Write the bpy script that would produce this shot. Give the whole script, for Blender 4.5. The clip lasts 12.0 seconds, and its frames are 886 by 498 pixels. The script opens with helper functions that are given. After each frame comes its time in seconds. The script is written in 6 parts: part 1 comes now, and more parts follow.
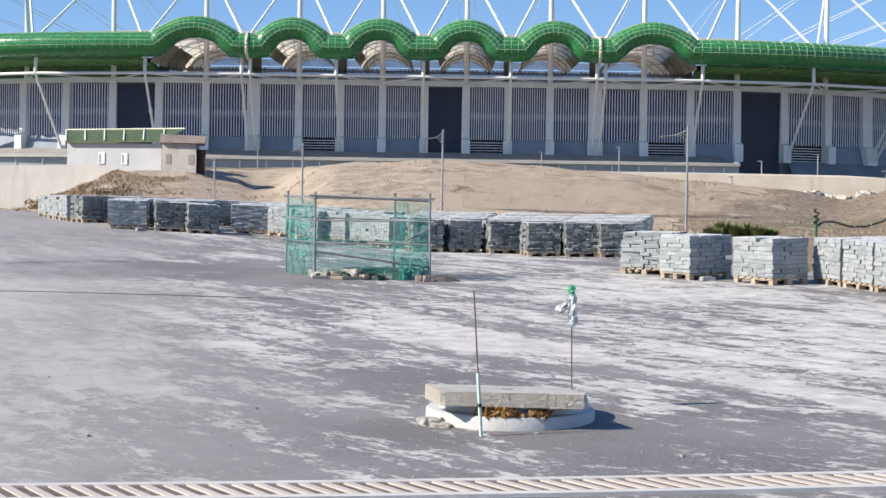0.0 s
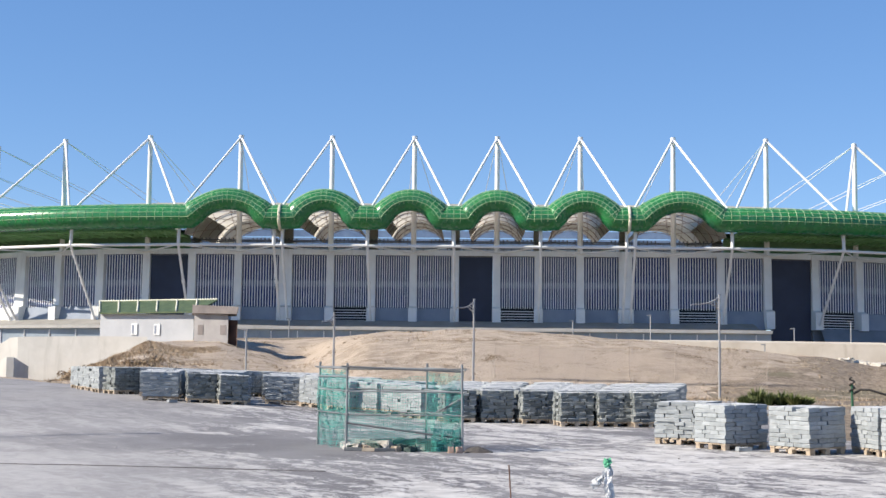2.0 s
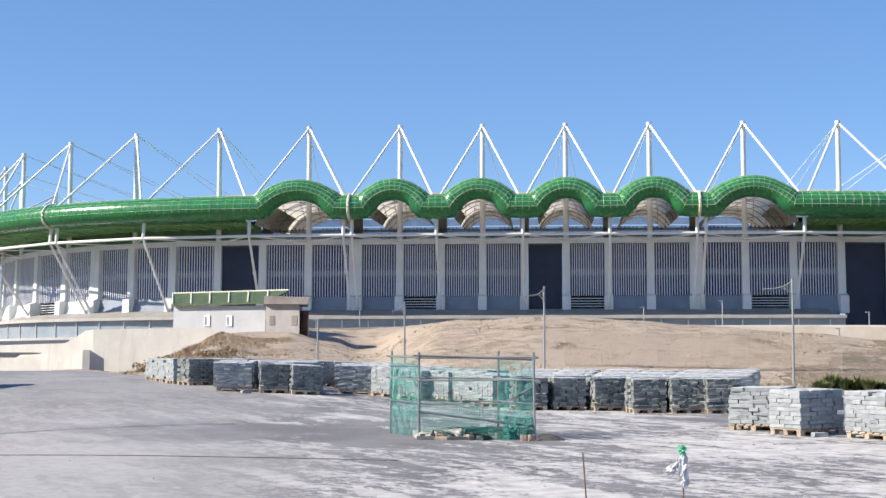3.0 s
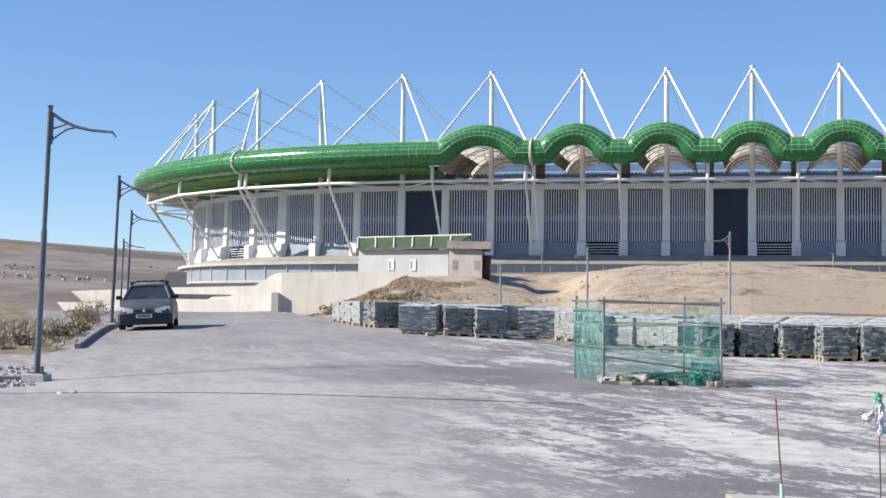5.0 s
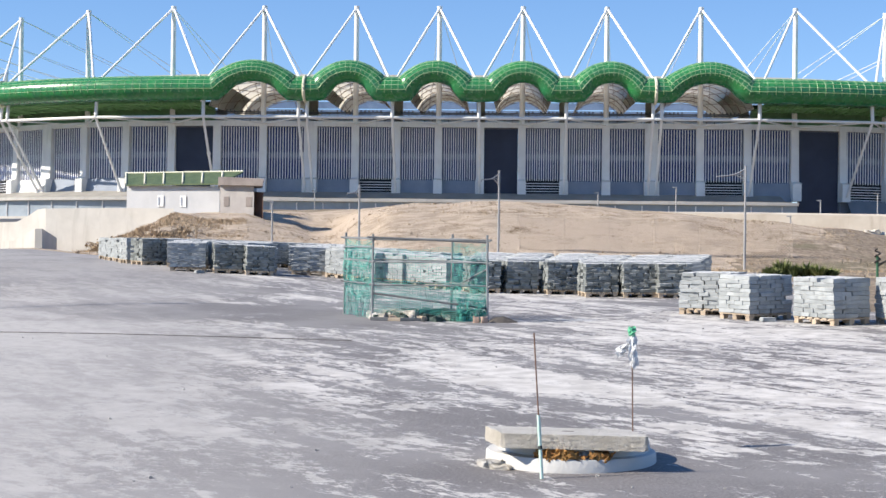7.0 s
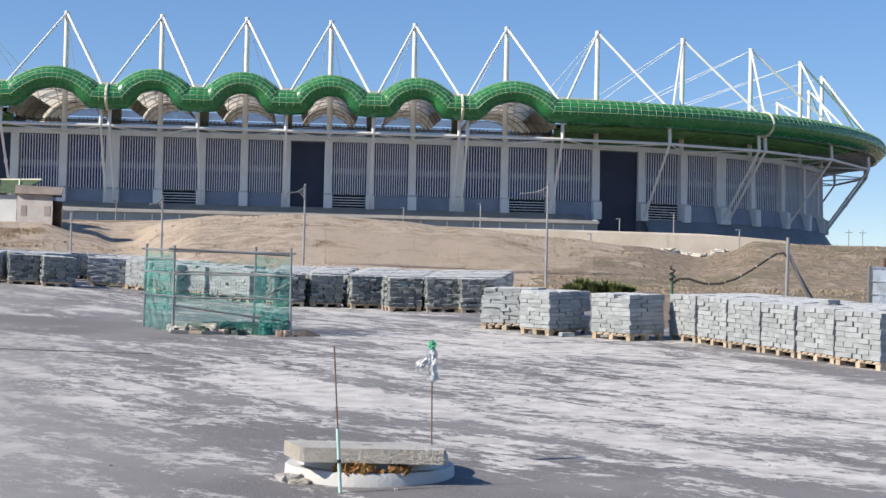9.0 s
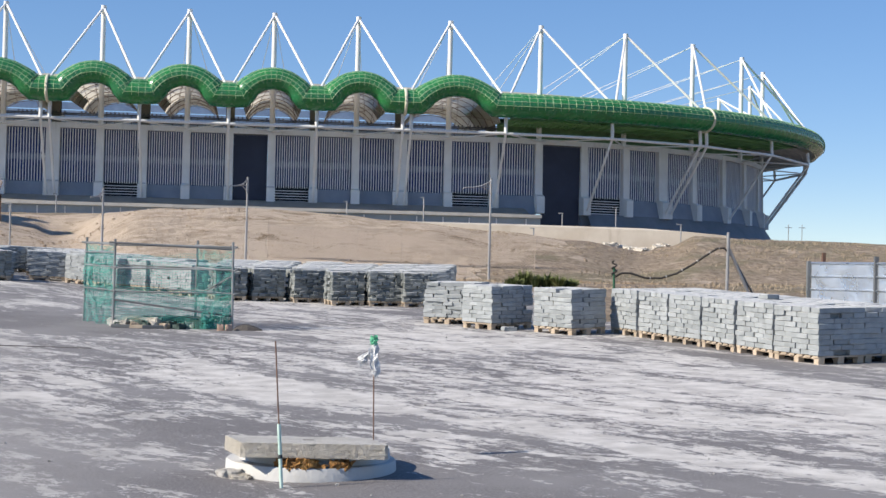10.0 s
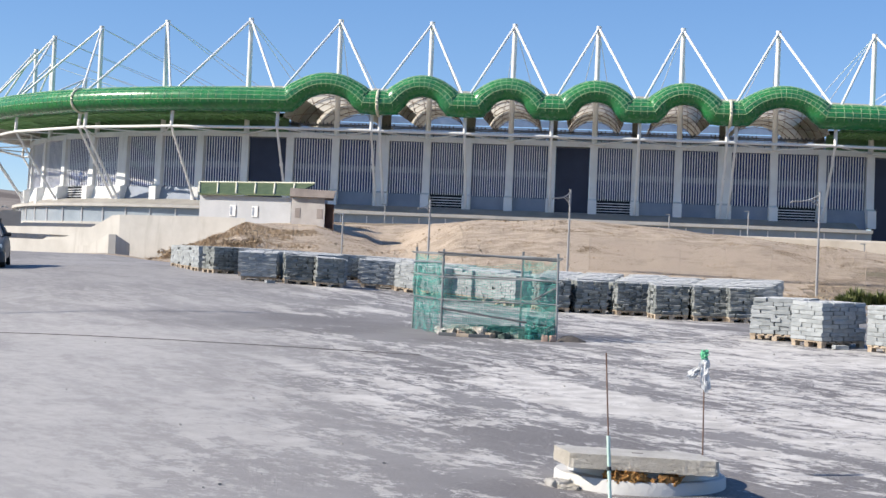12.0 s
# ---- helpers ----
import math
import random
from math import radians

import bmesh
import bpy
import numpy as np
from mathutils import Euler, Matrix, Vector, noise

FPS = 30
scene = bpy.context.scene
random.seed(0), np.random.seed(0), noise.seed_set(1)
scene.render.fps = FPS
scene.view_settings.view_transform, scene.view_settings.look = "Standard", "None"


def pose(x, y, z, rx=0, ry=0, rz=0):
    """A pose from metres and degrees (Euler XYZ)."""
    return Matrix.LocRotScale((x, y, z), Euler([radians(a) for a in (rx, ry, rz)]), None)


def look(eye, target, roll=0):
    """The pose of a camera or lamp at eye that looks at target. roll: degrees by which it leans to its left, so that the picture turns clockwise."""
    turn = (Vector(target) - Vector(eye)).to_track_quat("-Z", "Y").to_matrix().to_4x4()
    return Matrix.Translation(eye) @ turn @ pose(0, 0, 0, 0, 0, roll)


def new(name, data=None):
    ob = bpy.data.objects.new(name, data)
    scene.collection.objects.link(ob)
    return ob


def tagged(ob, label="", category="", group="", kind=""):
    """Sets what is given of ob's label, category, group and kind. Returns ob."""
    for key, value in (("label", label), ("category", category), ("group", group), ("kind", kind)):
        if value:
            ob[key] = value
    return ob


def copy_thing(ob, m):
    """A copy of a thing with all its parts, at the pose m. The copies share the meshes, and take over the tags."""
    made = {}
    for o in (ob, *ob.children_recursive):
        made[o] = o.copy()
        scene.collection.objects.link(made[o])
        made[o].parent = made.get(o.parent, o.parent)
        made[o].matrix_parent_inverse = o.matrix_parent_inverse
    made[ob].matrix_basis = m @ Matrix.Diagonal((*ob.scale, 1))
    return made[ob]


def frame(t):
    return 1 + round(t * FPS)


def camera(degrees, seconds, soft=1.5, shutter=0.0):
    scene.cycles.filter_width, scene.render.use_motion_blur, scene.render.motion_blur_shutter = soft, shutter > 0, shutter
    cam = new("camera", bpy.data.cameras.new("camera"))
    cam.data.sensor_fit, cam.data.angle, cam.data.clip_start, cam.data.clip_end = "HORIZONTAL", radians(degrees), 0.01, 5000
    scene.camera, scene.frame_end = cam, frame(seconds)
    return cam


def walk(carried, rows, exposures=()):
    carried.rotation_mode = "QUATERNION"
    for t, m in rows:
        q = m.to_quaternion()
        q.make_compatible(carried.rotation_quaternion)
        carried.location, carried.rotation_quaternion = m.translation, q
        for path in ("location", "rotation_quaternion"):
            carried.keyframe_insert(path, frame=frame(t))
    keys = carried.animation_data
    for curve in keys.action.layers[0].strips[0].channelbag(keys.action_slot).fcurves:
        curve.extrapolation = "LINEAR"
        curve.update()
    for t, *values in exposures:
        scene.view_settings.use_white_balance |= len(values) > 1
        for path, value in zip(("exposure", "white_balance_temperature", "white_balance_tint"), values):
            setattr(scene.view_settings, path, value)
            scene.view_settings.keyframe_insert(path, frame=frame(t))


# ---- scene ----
cam = camera(33.35, 12.0)
# seconds, place, then yaw, pitch and roll in degrees
ROWS = [
    (0.0, 0.028, 0.000, 1.587, 0.49, -1.04, -0.87),
    (0.2, -0.023, 0.000, 1.619, 1.05, 0.53, -0.99),
    (0.5, 0.030, 0.000, 1.621, 1.37, 2.62, -1.05),
    (1.0, 0.016, 0.000, 1.634, 1.49, 5.33, -0.97),
    (1.5, 0.019, 0.000, 1.617, 2.06, 5.33, -1.15),
    (2.0, 0.006, 0.000, 1.613, 1.69, 5.48, -0.61),
    (2.5, 0.009, 0.000, 1.619, 2.73, 5.35, -0.38),
    (3.0, -0.005, 0.000, 1.617, 4.43, 5.01, -0.03),
    (3.5, -0.018, 0.000, 1.620, 6.78, 4.67, -0.14),
    (3.7, -0.026, 0.000, 1.617, 8.32, 4.45, -0.29),
    (5.3, -0.063, 0.000, 1.591, 11.45, 2.50, -0.63),
    (5.5, -0.054, 0.000, 1.585, 10.70, 2.20, -0.71),
    (6.0, -0.052, 0.000, 1.578, 9.37, 0.64, -0.62),
    (6.5, -0.020, 0.000, 1.585, 7.02, 0.23, -0.62),
    (7.0, 0.002, 0.000, 1.590, 2.66, 0.52, -0.66),
    (7.5, 0.022, 0.000, 1.581, 0.25, 0.36, -0.86),
    (7.7, 0.036, 0.000, 1.583, -0.52, 0.63, -0.79),
    (9.3, 0.034, 0.000, 1.589, -5.63, 1.20, -1.23),
    (9.5, 0.036, 0.000, 1.591, -6.11, 1.04, -1.16),
    (10.0, 0.043, 0.000, 1.595, -7.06, 1.00, -1.34),
    (10.5, 0.034, 0.000, 1.595, -6.83, 0.86, -1.29),
    (11.0, 0.012, 0.000, 1.590, -3.38, 0.79, -1.31),
    (11.5, -0.023, 0.000, 1.598, 1.34, 1.02, -1.67),
    (12.0, -0.042, 0.000, 1.584, 5.28, 1.09, -2.41),
]
walk(cam, [(t, pose(x, y, z, 90 + pitch, roll, yaw)) for t, x, y, z, yaw, pitch, roll in ROWS],
     exposures=((0.0, 0.42), (2.0, 0.44), (2.8, 0.50), (3.7, 0.49), (5.4, 0.42), (6.5, 0.54), (7.0, 0.56), (7.6, 0.43), (9.4, 0.26), (11.2, 0.22), (12.0, 0.40)))

# ---------------------------------------------------------------- light
SUN_BEARING, SUN_HEIGHT = -106.0, 34.5          # degrees to the right of +y, degrees up
world = bpy.data.worlds.new("world")
scene.world = world
world.use_nodes = True
_nt = world.node_tree
_sky = _nt.nodes.new("ShaderNodeTexSky")
_sky.sky_type, _sky.sun_disc = "NISHITA", False
_sky.sun_elevation, _sky.sun_rotation = radians(SUN_HEIGHT), radians(SUN_BEARING)
_sky.altitude, _sky.air_density, _sky.dust_density, _sky.ozone_density = 3800, 1.15, 0.0, 4.0
_deep = _nt.nodes.new("ShaderNodeHueSaturation")
_deep.inputs["Saturation"].default_value, _deep.inputs["Hue"].default_value = 1.40, 0.510
_even = _nt.nodes.new("ShaderNodeGamma")
_even.inputs["Gamma"].default_value = 0.62
_nt.links.new(_sky.outputs[0], _even.inputs["Color"])
_nt.links.new(_even.outputs[0], _deep.inputs["Color"])
_nt.links.new(_deep.outputs[0], _nt.nodes["Background"].inputs[0])
_nt.nodes["Background"].inputs[1].default_value = 0.221
_sb, _sh = radians(SUN_BEARING), radians(SUN_HEIGHT)
sun_way = Vector((math.sin(_sb) * math.cos(_sh), math.cos(_sb) * math.cos(_sh), math.sin(_sh)))
sun = new("sun", bpy.data.lights.new("sun", "SUN"))
sun.data.energy, sun.data.angle, sun.data.color = 5.4, radians(0.53), (1.0, 0.92, 0.80)
sun.matrix_world = look(sun_way * 400, (0, 0, 0))


# ---------------------------------------------------------------- materials
class Nodes:
    """A small hand for wiring one material."""

    def __init__(self, name):
        self.mat = bpy.data.materials.new(name)
        self.mat.use_nodes = True
        self.nt = self.mat.node_tree
        self.bsdf = self.nt.nodes["Principled BSDF"]
        self.where = self.nt.nodes.new("ShaderNodeNewGeometry").outputs["Position"]

    def put(self, socket, value):
        if hasattr(value, "links"):
            self.nt.links.new(value, socket)
        else:
            socket.default_value = value

    def mapped(self, turn=0.0, size=(1, 1, 1), source=None):
        """Coordinates turned by so many degrees, then stretched by size."""
        n = self.nt.nodes.new("ShaderNodeMapping")
        n.vector_type = "TEXTURE"
        self.put(n.inputs["Vector"], source or self.where)
        n.inputs["Rotation"].default_value = (0, 0, radians(turn))
        n.inputs["Scale"].default_value = size
        return n.outputs[0]

    def local(self):
        return self.nt.nodes.new("ShaderNodeTexCoord").outputs["Object"]

    def noise(self, scale, detail=4.0, rough=0.55, warp=0.0, source=None):
        n = self.nt.nodes.new("ShaderNodeTexNoise")
        self.put(n.inputs["Vector"], source or self.where)
        n.inputs["Scale"].default_value, n.inputs["Detail"].default_value = scale, detail
        n.inputs["Roughness"].default_value, n.inputs["Distortion"].default_value = rough, warp
        return n.outputs["Fac"]

    def cells(self, scale, source=None, out="Distance"):
        n = self.nt.nodes.new("ShaderNodeTexVoronoi")
        self.put(n.inputs["Vector"], source or self.where)
        n.inputs["Scale"].default_value = scale
        return n.outputs[out]

    def ramp(self, fac, lo, hi, a=0.0, b=1.0):
        n = self.nt.nodes.new("ShaderNodeMapRange")
        n.interpolation_type = "SMOOTHSTEP"
        for key, value in (("Value", fac), ("From Min", lo), ("From Max", hi), ("To Min", a), ("To Max", b)):
            self.put(n.inputs[key], value)
        return n.outputs[0]

    def sum(self, a, b, how="ADD"):
        n = self.nt.nodes.new("ShaderNodeMath")
        n.operation = how
        self.put(n.inputs[0], a)
        self.put(n.inputs[1], b)
        return n.outputs[0]

    def mix(self, fac, a, b, how="MIX"):
        n = self.nt.nodes.new("ShaderNodeMix")
        n.data_type, n.blend_type = "RGBA", how
        self.put(n.inputs[0], fac)
        for i, c in ((6, a), (7, b)):
            self.put(n.inputs[i], c if hasattr(c, "links") else (*c, 1.0))
        return n.outputs[2]

    def chance(self):
        return self.nt.nodes.new("ShaderNodeObjectInfo").outputs["Random"]

    def island(self):
        return self.nt.nodes.new("ShaderNodeNewGeometry").outputs["Random Per Island"]

    def finish(self, colour, rough=0.7, metal=0.0, bump=None, strength=0.3, far=0.02, spec=None):
        self.put(self.bsdf.inputs["Base Color"], colour if hasattr(colour, "links") else (*colour, 1.0))
        self.put(self.bsdf.inputs["Roughness"], rough)
        self.bsdf.inputs["Metallic"].default_value = metal
        if spec is not None:
            self.bsdf.inputs["Specular IOR Level"].default_value = spec
        if bump is not None:
            b = self.nt.nodes.new("ShaderNodeBump")
            b.inputs["Strength"].default_value, b.inputs["Distance"].default_value = strength, far
            self.put(b.inputs["Height"], bump)
            self.nt.links.new(b.outputs[0], self.bsdf.inputs["Normal"])
        return self.mat


def plain(name, a, b, broad=0.6, fine=18.0, rough=(0.6, 0.85), metal=0.0, strength=0.25, far=0.01, vary=0.0, spec=None):
    """Two tones that wander at two scales, with grain."""
    n = Nodes(name)
    big, small = n.noise(broad, 5), n.noise(fine, 6, 0.65)
    k = n.ramp(n.sum(n.sum(big, 0.65, "MULTIPLY"), n.sum(small, 0.35, "MULTIPLY")), 0.32, 0.68)
    c = n.mix(k, a, b)
    if vary:
        c = n.mix(1.0, c, n.mix(n.chance(), (1 - vary,) * 3, (1 + vary,) * 3), "MULTIPLY")
    return n.finish(c, n.ramp(small, 0.3, 0.7, *rough), metal, small, strength, far, spec)


def make_yard():
    """Old asphalt under drifts of pale dust, smeared by wheels and wind."""
    n = Nodes("dusty_asphalt")
    drift = n.noise(1.45, 12, 0.72, 0.4, n.mapped(-58, (3.6, 1.0, 1.0)))
    fine = n.noise(5.2, 10, 0.78, 0.35, n.mapped(-50, (1.7, 1.0, 1.0)))
    patch = n.noise(0.19, 5, 0.55, 0.5, n.mapped(-50, (1.8, 1.0, 1.0)))
    grain = n.noise(55, 4, 0.7)
    sep = n.nt.nodes.new("ShaderNodeSeparateXYZ")
    n.put(sep.inputs[0], n.where)
    # the side where traffic passes keeps an even film of dust
    film = n.ramp(n.sum(n.sum(sep.outputs[0], n.sum(sep.outputs[1], 0.20, "MULTIPLY")), n.sum(patch, 7.0, "MULTIPLY")), 2.2, 5.2, 1.0, 0.0)
    worn = n.sum(n.ramp(n.sum(sep.outputs[1], n.sum(patch, 16.0, "MULTIPLY")), 36.0, 47.0), film, "MULTIPLY")
    film = n.sum(film, n.sum(1.0, n.sum(worn, 0.6, "MULTIPLY"), "SUBTRACT"), "MULTIPLY")
    d = n.sum(n.sum(drift, 0.43, "MULTIPLY"), n.sum(fine, 0.38, "MULTIPLY"))
    d = n.sum(d, n.ramp(sep.outputs[0], 1.5, 9.0, 0.0, 0.03))
    d = n.sum(d, n.sum(patch, 0.19, "MULTIPLY"))
    d = n.sum(d, n.sum(n.noise(22, 8, 0.80, 0.2, n.mapped(-40, (1.8, 1.0, 1.0))), 0.26, "MULTIPLY"))
    # a broad pale lane where lorries cross
    across = n.sum(n.sum(n.sum(sep.outputs[0], 0.849, "MULTIPLY"), n.sum(sep.outputs[1], 0.528, "MULTIPLY")), 9.54, "SUBTRACT")
    across = n.sum(across, n.sum(n.sum(patch, 0.5, "SUBTRACT"), 1.2, "MULTIPLY"))
    lane = n.ramp(n.sum(n.sum(across, across, "MULTIPLY"), n.sum(drift, 0.3, "MULTIPLY")), 0.15, 0.50, 1.0, 0.0)
    lane = n.sum(lane, n.ramp(sep.outputs[1], 17.5, 21.0, 1.0, 0.0), "MULTIPLY")
    d = n.sum(d, n.sum(lane, 0.055, "MULTIPLY"))
    # bare asphalt along the foot of the long line of pallets
    foot = n.sum(12.83, n.sum(n.sum(sep.outputs[0], 0.968, "MULTIPLY"), n.sum(sep.outputs[1], 0.252, "MULTIPLY")), "SUBTRACT")
    d = n.sum(d, n.ramp(n.sum(foot, n.sum(drift, 2.4, "MULTIPLY")), 1.6, 3.6, 0.055, 0.0), "SUBTRACT")
    # swept bare patches: round the manhole and beside the fenced pit
    swept = n.ramp(n.sum(sep.outputs[1], n.sum(drift, 5.0, "MULTIPLY")), 12.6, 16.2, 0.034, 0.0)
    off = n.nt.nodes.new("ShaderNodeVectorMath")
    off.operation = "DISTANCE"
    n.put(off.inputs[0], n.mapped(-25, (1.9, 1.0, 50.0)))
    off.inputs[1].default_value = Matrix.Diagonal((1 / 1.9, 1, 1 / 50)) @ (Matrix.Rotation(radians(25), 3, "Z") @ Vector((-4.9, 28.2, 0.6)))
    bald = n.ramp(n.sum(off.outputs["Value"], n.sum(drift, 3.2, "MULTIPLY")), 2.6, 5.4, 1.0, 0.0)
    streak = n.ramp(n.sum(n.sum(d, swept, "SUBTRACT"), n.sum(bald, 0.07, "MULTIPLY"), "SUBTRACT"), 0.616, 0.640)
    soft = n.ramp(n.sum(n.sum(patch, 0.6, "MULTIPLY"), n.sum(drift, 0.4, "MULTIPLY")), 0.36, 0.60, 0.50, 1.0)
    soft = n.sum(n.sum(soft, film, "MULTIPLY"), n.sum(1.0, n.sum(bald, 0.95, "MULTIPLY"), "SUBTRACT"), "MULTIPLY")
    bare = n.mix(n.ramp(grain, 0.38, 0.66), (0.120, 0.112, 0.112), (0.245, 0.230, 0.228))
    bare = n.mix(n.ramp(n.noise(0.4, 4), 0.35, 0.7), bare, (0.235, 0.224, 0.222))
    dust = n.mix(n.ramp(n.noise(3.0, 5), 0.3, 0.7), (0.46, 0.437, 0.41), (0.66, 0.632, 0.595))
    c = n.mix(n.sum(soft, 0.9, "MULTIPLY"), bare, n.mix(n.ramp(fine, 0.35, 0.65), (0.35, 0.332, 0.318), (0.44, 0.42, 0.402)))
    streak = n.sum(streak, n.sum(1.0, n.sum(film, 0.86, "MULTIPLY"), "SUBTRACT"), "MULTIPLY")
    streak = n.sum(streak, n.sum(1.0, n.sum(worn, 0.75, "MULTIPLY"), "SUBTRACT"), "MULTIPLY")
    c = n.mix(n.sum(streak, 0.9, "MULTIPLY"), c, dust)
    return n.finish(c, n.ramp(streak, 0, 1, 0.82, 0.95), 0, n.sum(grain, streak), 0.45, 0.014, 0.25)


def make_soil():
    n = Nodes("dry_soil")
    broad, mid, grain = n.noise(0.09, 5, 0.55, 0.3), n.noise(0.9, 8, 0.66), n.noise(7, 7, 0.75)
    c = n.mix(n.ramp(mid, 0.35, 0.64), (0.39, 0.31, 0.235), (0.58, 0.475, 0.37))
    c = n.mix(n.ramp(broad, 0.40, 0.62), c, (0.54, 0.44, 0.345))
    c = n.mix(n.ramp(grain, 0.54, 0.68), c, (0.35, 0.27, 0.20))
    c = n.mix(n.ramp(n.sum(n.noise(0.35, 6, 0.6, 0.6), grain), 1.07, 1.21), c, (0.19, 0.135, 0.08))
    c = n.mix(n.ramp(n.cells(5.0), 0.12, 0.05), c, (0.52, 0.43, 0.33))
    return n.finish(c, 0.95, 0, n.sum(n.sum(mid, 1.1, "MULTIPLY"), n.sum(n.sum(grain, 1.8, "MULTIPLY"), n.noise(2.6, 6, 0.7))), 0.8, 0.14, 0.1)


def make_dry_grass():
    n = Nodes("parched_grassland")
    mid, grain = n.noise(0.16, 7, 0.6, 0.5), n.noise(3.2, 8, 0.75, 0.4, n.mapped(0, (1.0, 2.8, 1.0)))
    c = n.mix(n.ramp(grain, 0.34, 0.66), (0.17, 0.132, 0.095), (0.34, 0.272, 0.205))
    c = n.mix(n.sum(n.ramp(mid, 0.48, 0.66), 0.7, "MULTIPLY"), c, (0.165, 0.150, 0.095))
    c = n.mix(n.ramp(n.noise(0.5, 5), 0.56, 0.70), c, (0.41, 0.335, 0.265))
    c = n.mix(n.ramp(n.noise(1.6, 7, 0.7, 0.3, n.mapped(0, (3.0, 1.0, 1.0))), 0.58, 0.68), c, (0.12, 0.10, 0.07))
    return n.finish(c, 0.95, 0, grain, 0.7, 0.15, 0.1)


def make_concrete(name, a, b, stain, strength=0.3):
    """Cast concrete: board-wide clouds, runs of dirt, pores."""
    n = Nodes(name)
    cloud, pores = n.noise(0.5, 6, 0.6), n.noise(30, 4, 0.7)
    runs = n.noise(0.9, 6, 0.65, 0.2, n.mapped(0, (1.0, 1.0, 8.0)))
    c = n.mix(n.ramp(cloud, 0.3, 0.7), a, b)
    c = n.mix(n.sum(n.ramp(runs, 0.52, 0.72), 0.55, "MULTIPLY"), c, stain)
    return n.finish(c, n.ramp(cloud, 0.3, 0.7, 0.75, 0.92), 0, n.sum(pores, cloud), strength, 0.012, 0.3)


def make_green_panel():
    n = Nodes("green_roof_panel")
    panel = n.cells(0.9, None, "Color")
    c = n.mix(n.noise(0.4, 3), (0.022, 0.18, 0.060), (0.042, 0.26, 0.088))
    c = n.mix(0.22, c, n.mix(1.0, c, panel, "MULTIPLY"))
    c = n.mix(n.ramp(n.noise(2.2, 6, 0.7), 0.56, 0.8), c, (0.06, 0.19, 0.075))
    m = n.finish(c, n.ramp(n.noise(1.4, 4), 0.3, 0.7, 0.16, 0.34), 0.0, n.noise(1.1, 2), 0.10, 0.05)
    return m


def make_blocks(name, low, high, stain):
    """Cast paving blocks, each of its own tone."""
    n = Nodes(name)
    grain, cloud = n.noise(60, 4, 0.7), n.noise(7.0, 6, 0.7)
    tone = n.mix(n.chance(), low, high)
    c = n.mix(n.sum(n.ramp(cloud, 0.4, 0.72), 0.5, "MULTIPLY"), tone, stain)
    # pale dust on what faces up, its sunlit whiteness put into the colour
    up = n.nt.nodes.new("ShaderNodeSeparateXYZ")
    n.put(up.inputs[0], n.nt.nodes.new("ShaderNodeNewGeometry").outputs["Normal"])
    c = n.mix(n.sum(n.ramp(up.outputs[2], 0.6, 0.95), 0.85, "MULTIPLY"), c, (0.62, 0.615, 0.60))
    return n.finish(c, 0.88, 0, n.sum(grain, cloud), 0.6, 0.010, 0.25)


def make_hill():
    n = Nodes("far_bare_hill")
    beds = n.noise(0.010, 6, 0.6, 0.4, n.mapped(0, (4.0, 1.0, 0.35)))
    c = n.mix(n.ramp(n.noise(0.05, 6, 0.6), 0.35, 0.65), (0.20, 0.172, 0.152), (0.29, 0.252, 0.22))
    c = n.mix(n.ramp(beds, 0.47, 0.58), c, (0.16, 0.135, 0.118))
    c = n.mix(n.ramp(n.noise(0.09, 6, 0.75), 0.60, 0.66), c, (0.36, 0.33, 0.29))
    return n.finish(c, 0.95, 0, beds, 0.4, 2.0, 0.1)


YARD, SOIL, GRASS, HILL = make_yard(), make_soil(), make_dry_grass(), make_hill()
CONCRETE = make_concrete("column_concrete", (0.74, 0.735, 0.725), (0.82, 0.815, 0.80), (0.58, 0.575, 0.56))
PALE_WALL = make_concrete("pale_concrete", (0.455, 0.432, 0.395), (0.54, 0.516, 0.475), (0.36, 0.335, 0.30))


def make_pitted(name, a, b, dark, share):
    """Old broken concrete: sandy skin, pits and stones."""
    n = Nodes(name)
    pits, stones, cloud = n.noise(70, 5, 0.75), n.cells(38), n.noise(5, 6, 0.65)
    c = n.mix(n.ramp(cloud, 0.32, 0.68), a, b)
    c = n.mix(n.ramp(pits, share, share + 0.07), c, dark)
    c = n.mix(n.sum(n.ramp(stones, 0.22, 0.10), 0.4, "MULTIPLY"), c, b)
    return n.finish(c, 0.94, 0, n.sum(n.sum(pits, -1.6, "MULTIPLY"), n.sum(cloud, 1.0, "MULTIPLY")), 0.9, 0.018, 0.2)


OLD_SLAB = make_pitted("weathered_slab_concrete", (0.52, 0.495, 0.455), (0.64, 0.615, 0.575), (0.38, 0.345, 0.29), 0.60)
BROKEN = make_pitted("broken_concrete_edge", (0.50, 0.455, 0.385), (0.64, 0.595, 0.52), (0.29, 0.25, 0.20), 0.58)
TAN_WALL = make_concrete("sandy_concrete", (0.46, 0.40, 0.325), (0.55, 0.49, 0.41), (0.37, 0.31, 0.245))
RING_GREY = make_concrete("ring_concrete", (0.40, 0.395, 0.38), (0.50, 0.495, 0.475), (0.30, 0.29, 0.27), 0.5)
RING_PALE = make_concrete("pale_ring_concrete", (0.50, 0.49, 0.47), (0.60, 0.59, 0.57), (0.38, 0.365, 0.34), 0.5)
GREEN = make_green_panel()
RIB = plain("cream_roof_rib", (0.32, 0.52, 0.26), (0.46, 0.62, 0.35), 0.8, 9.0, (0.4, 0.6))
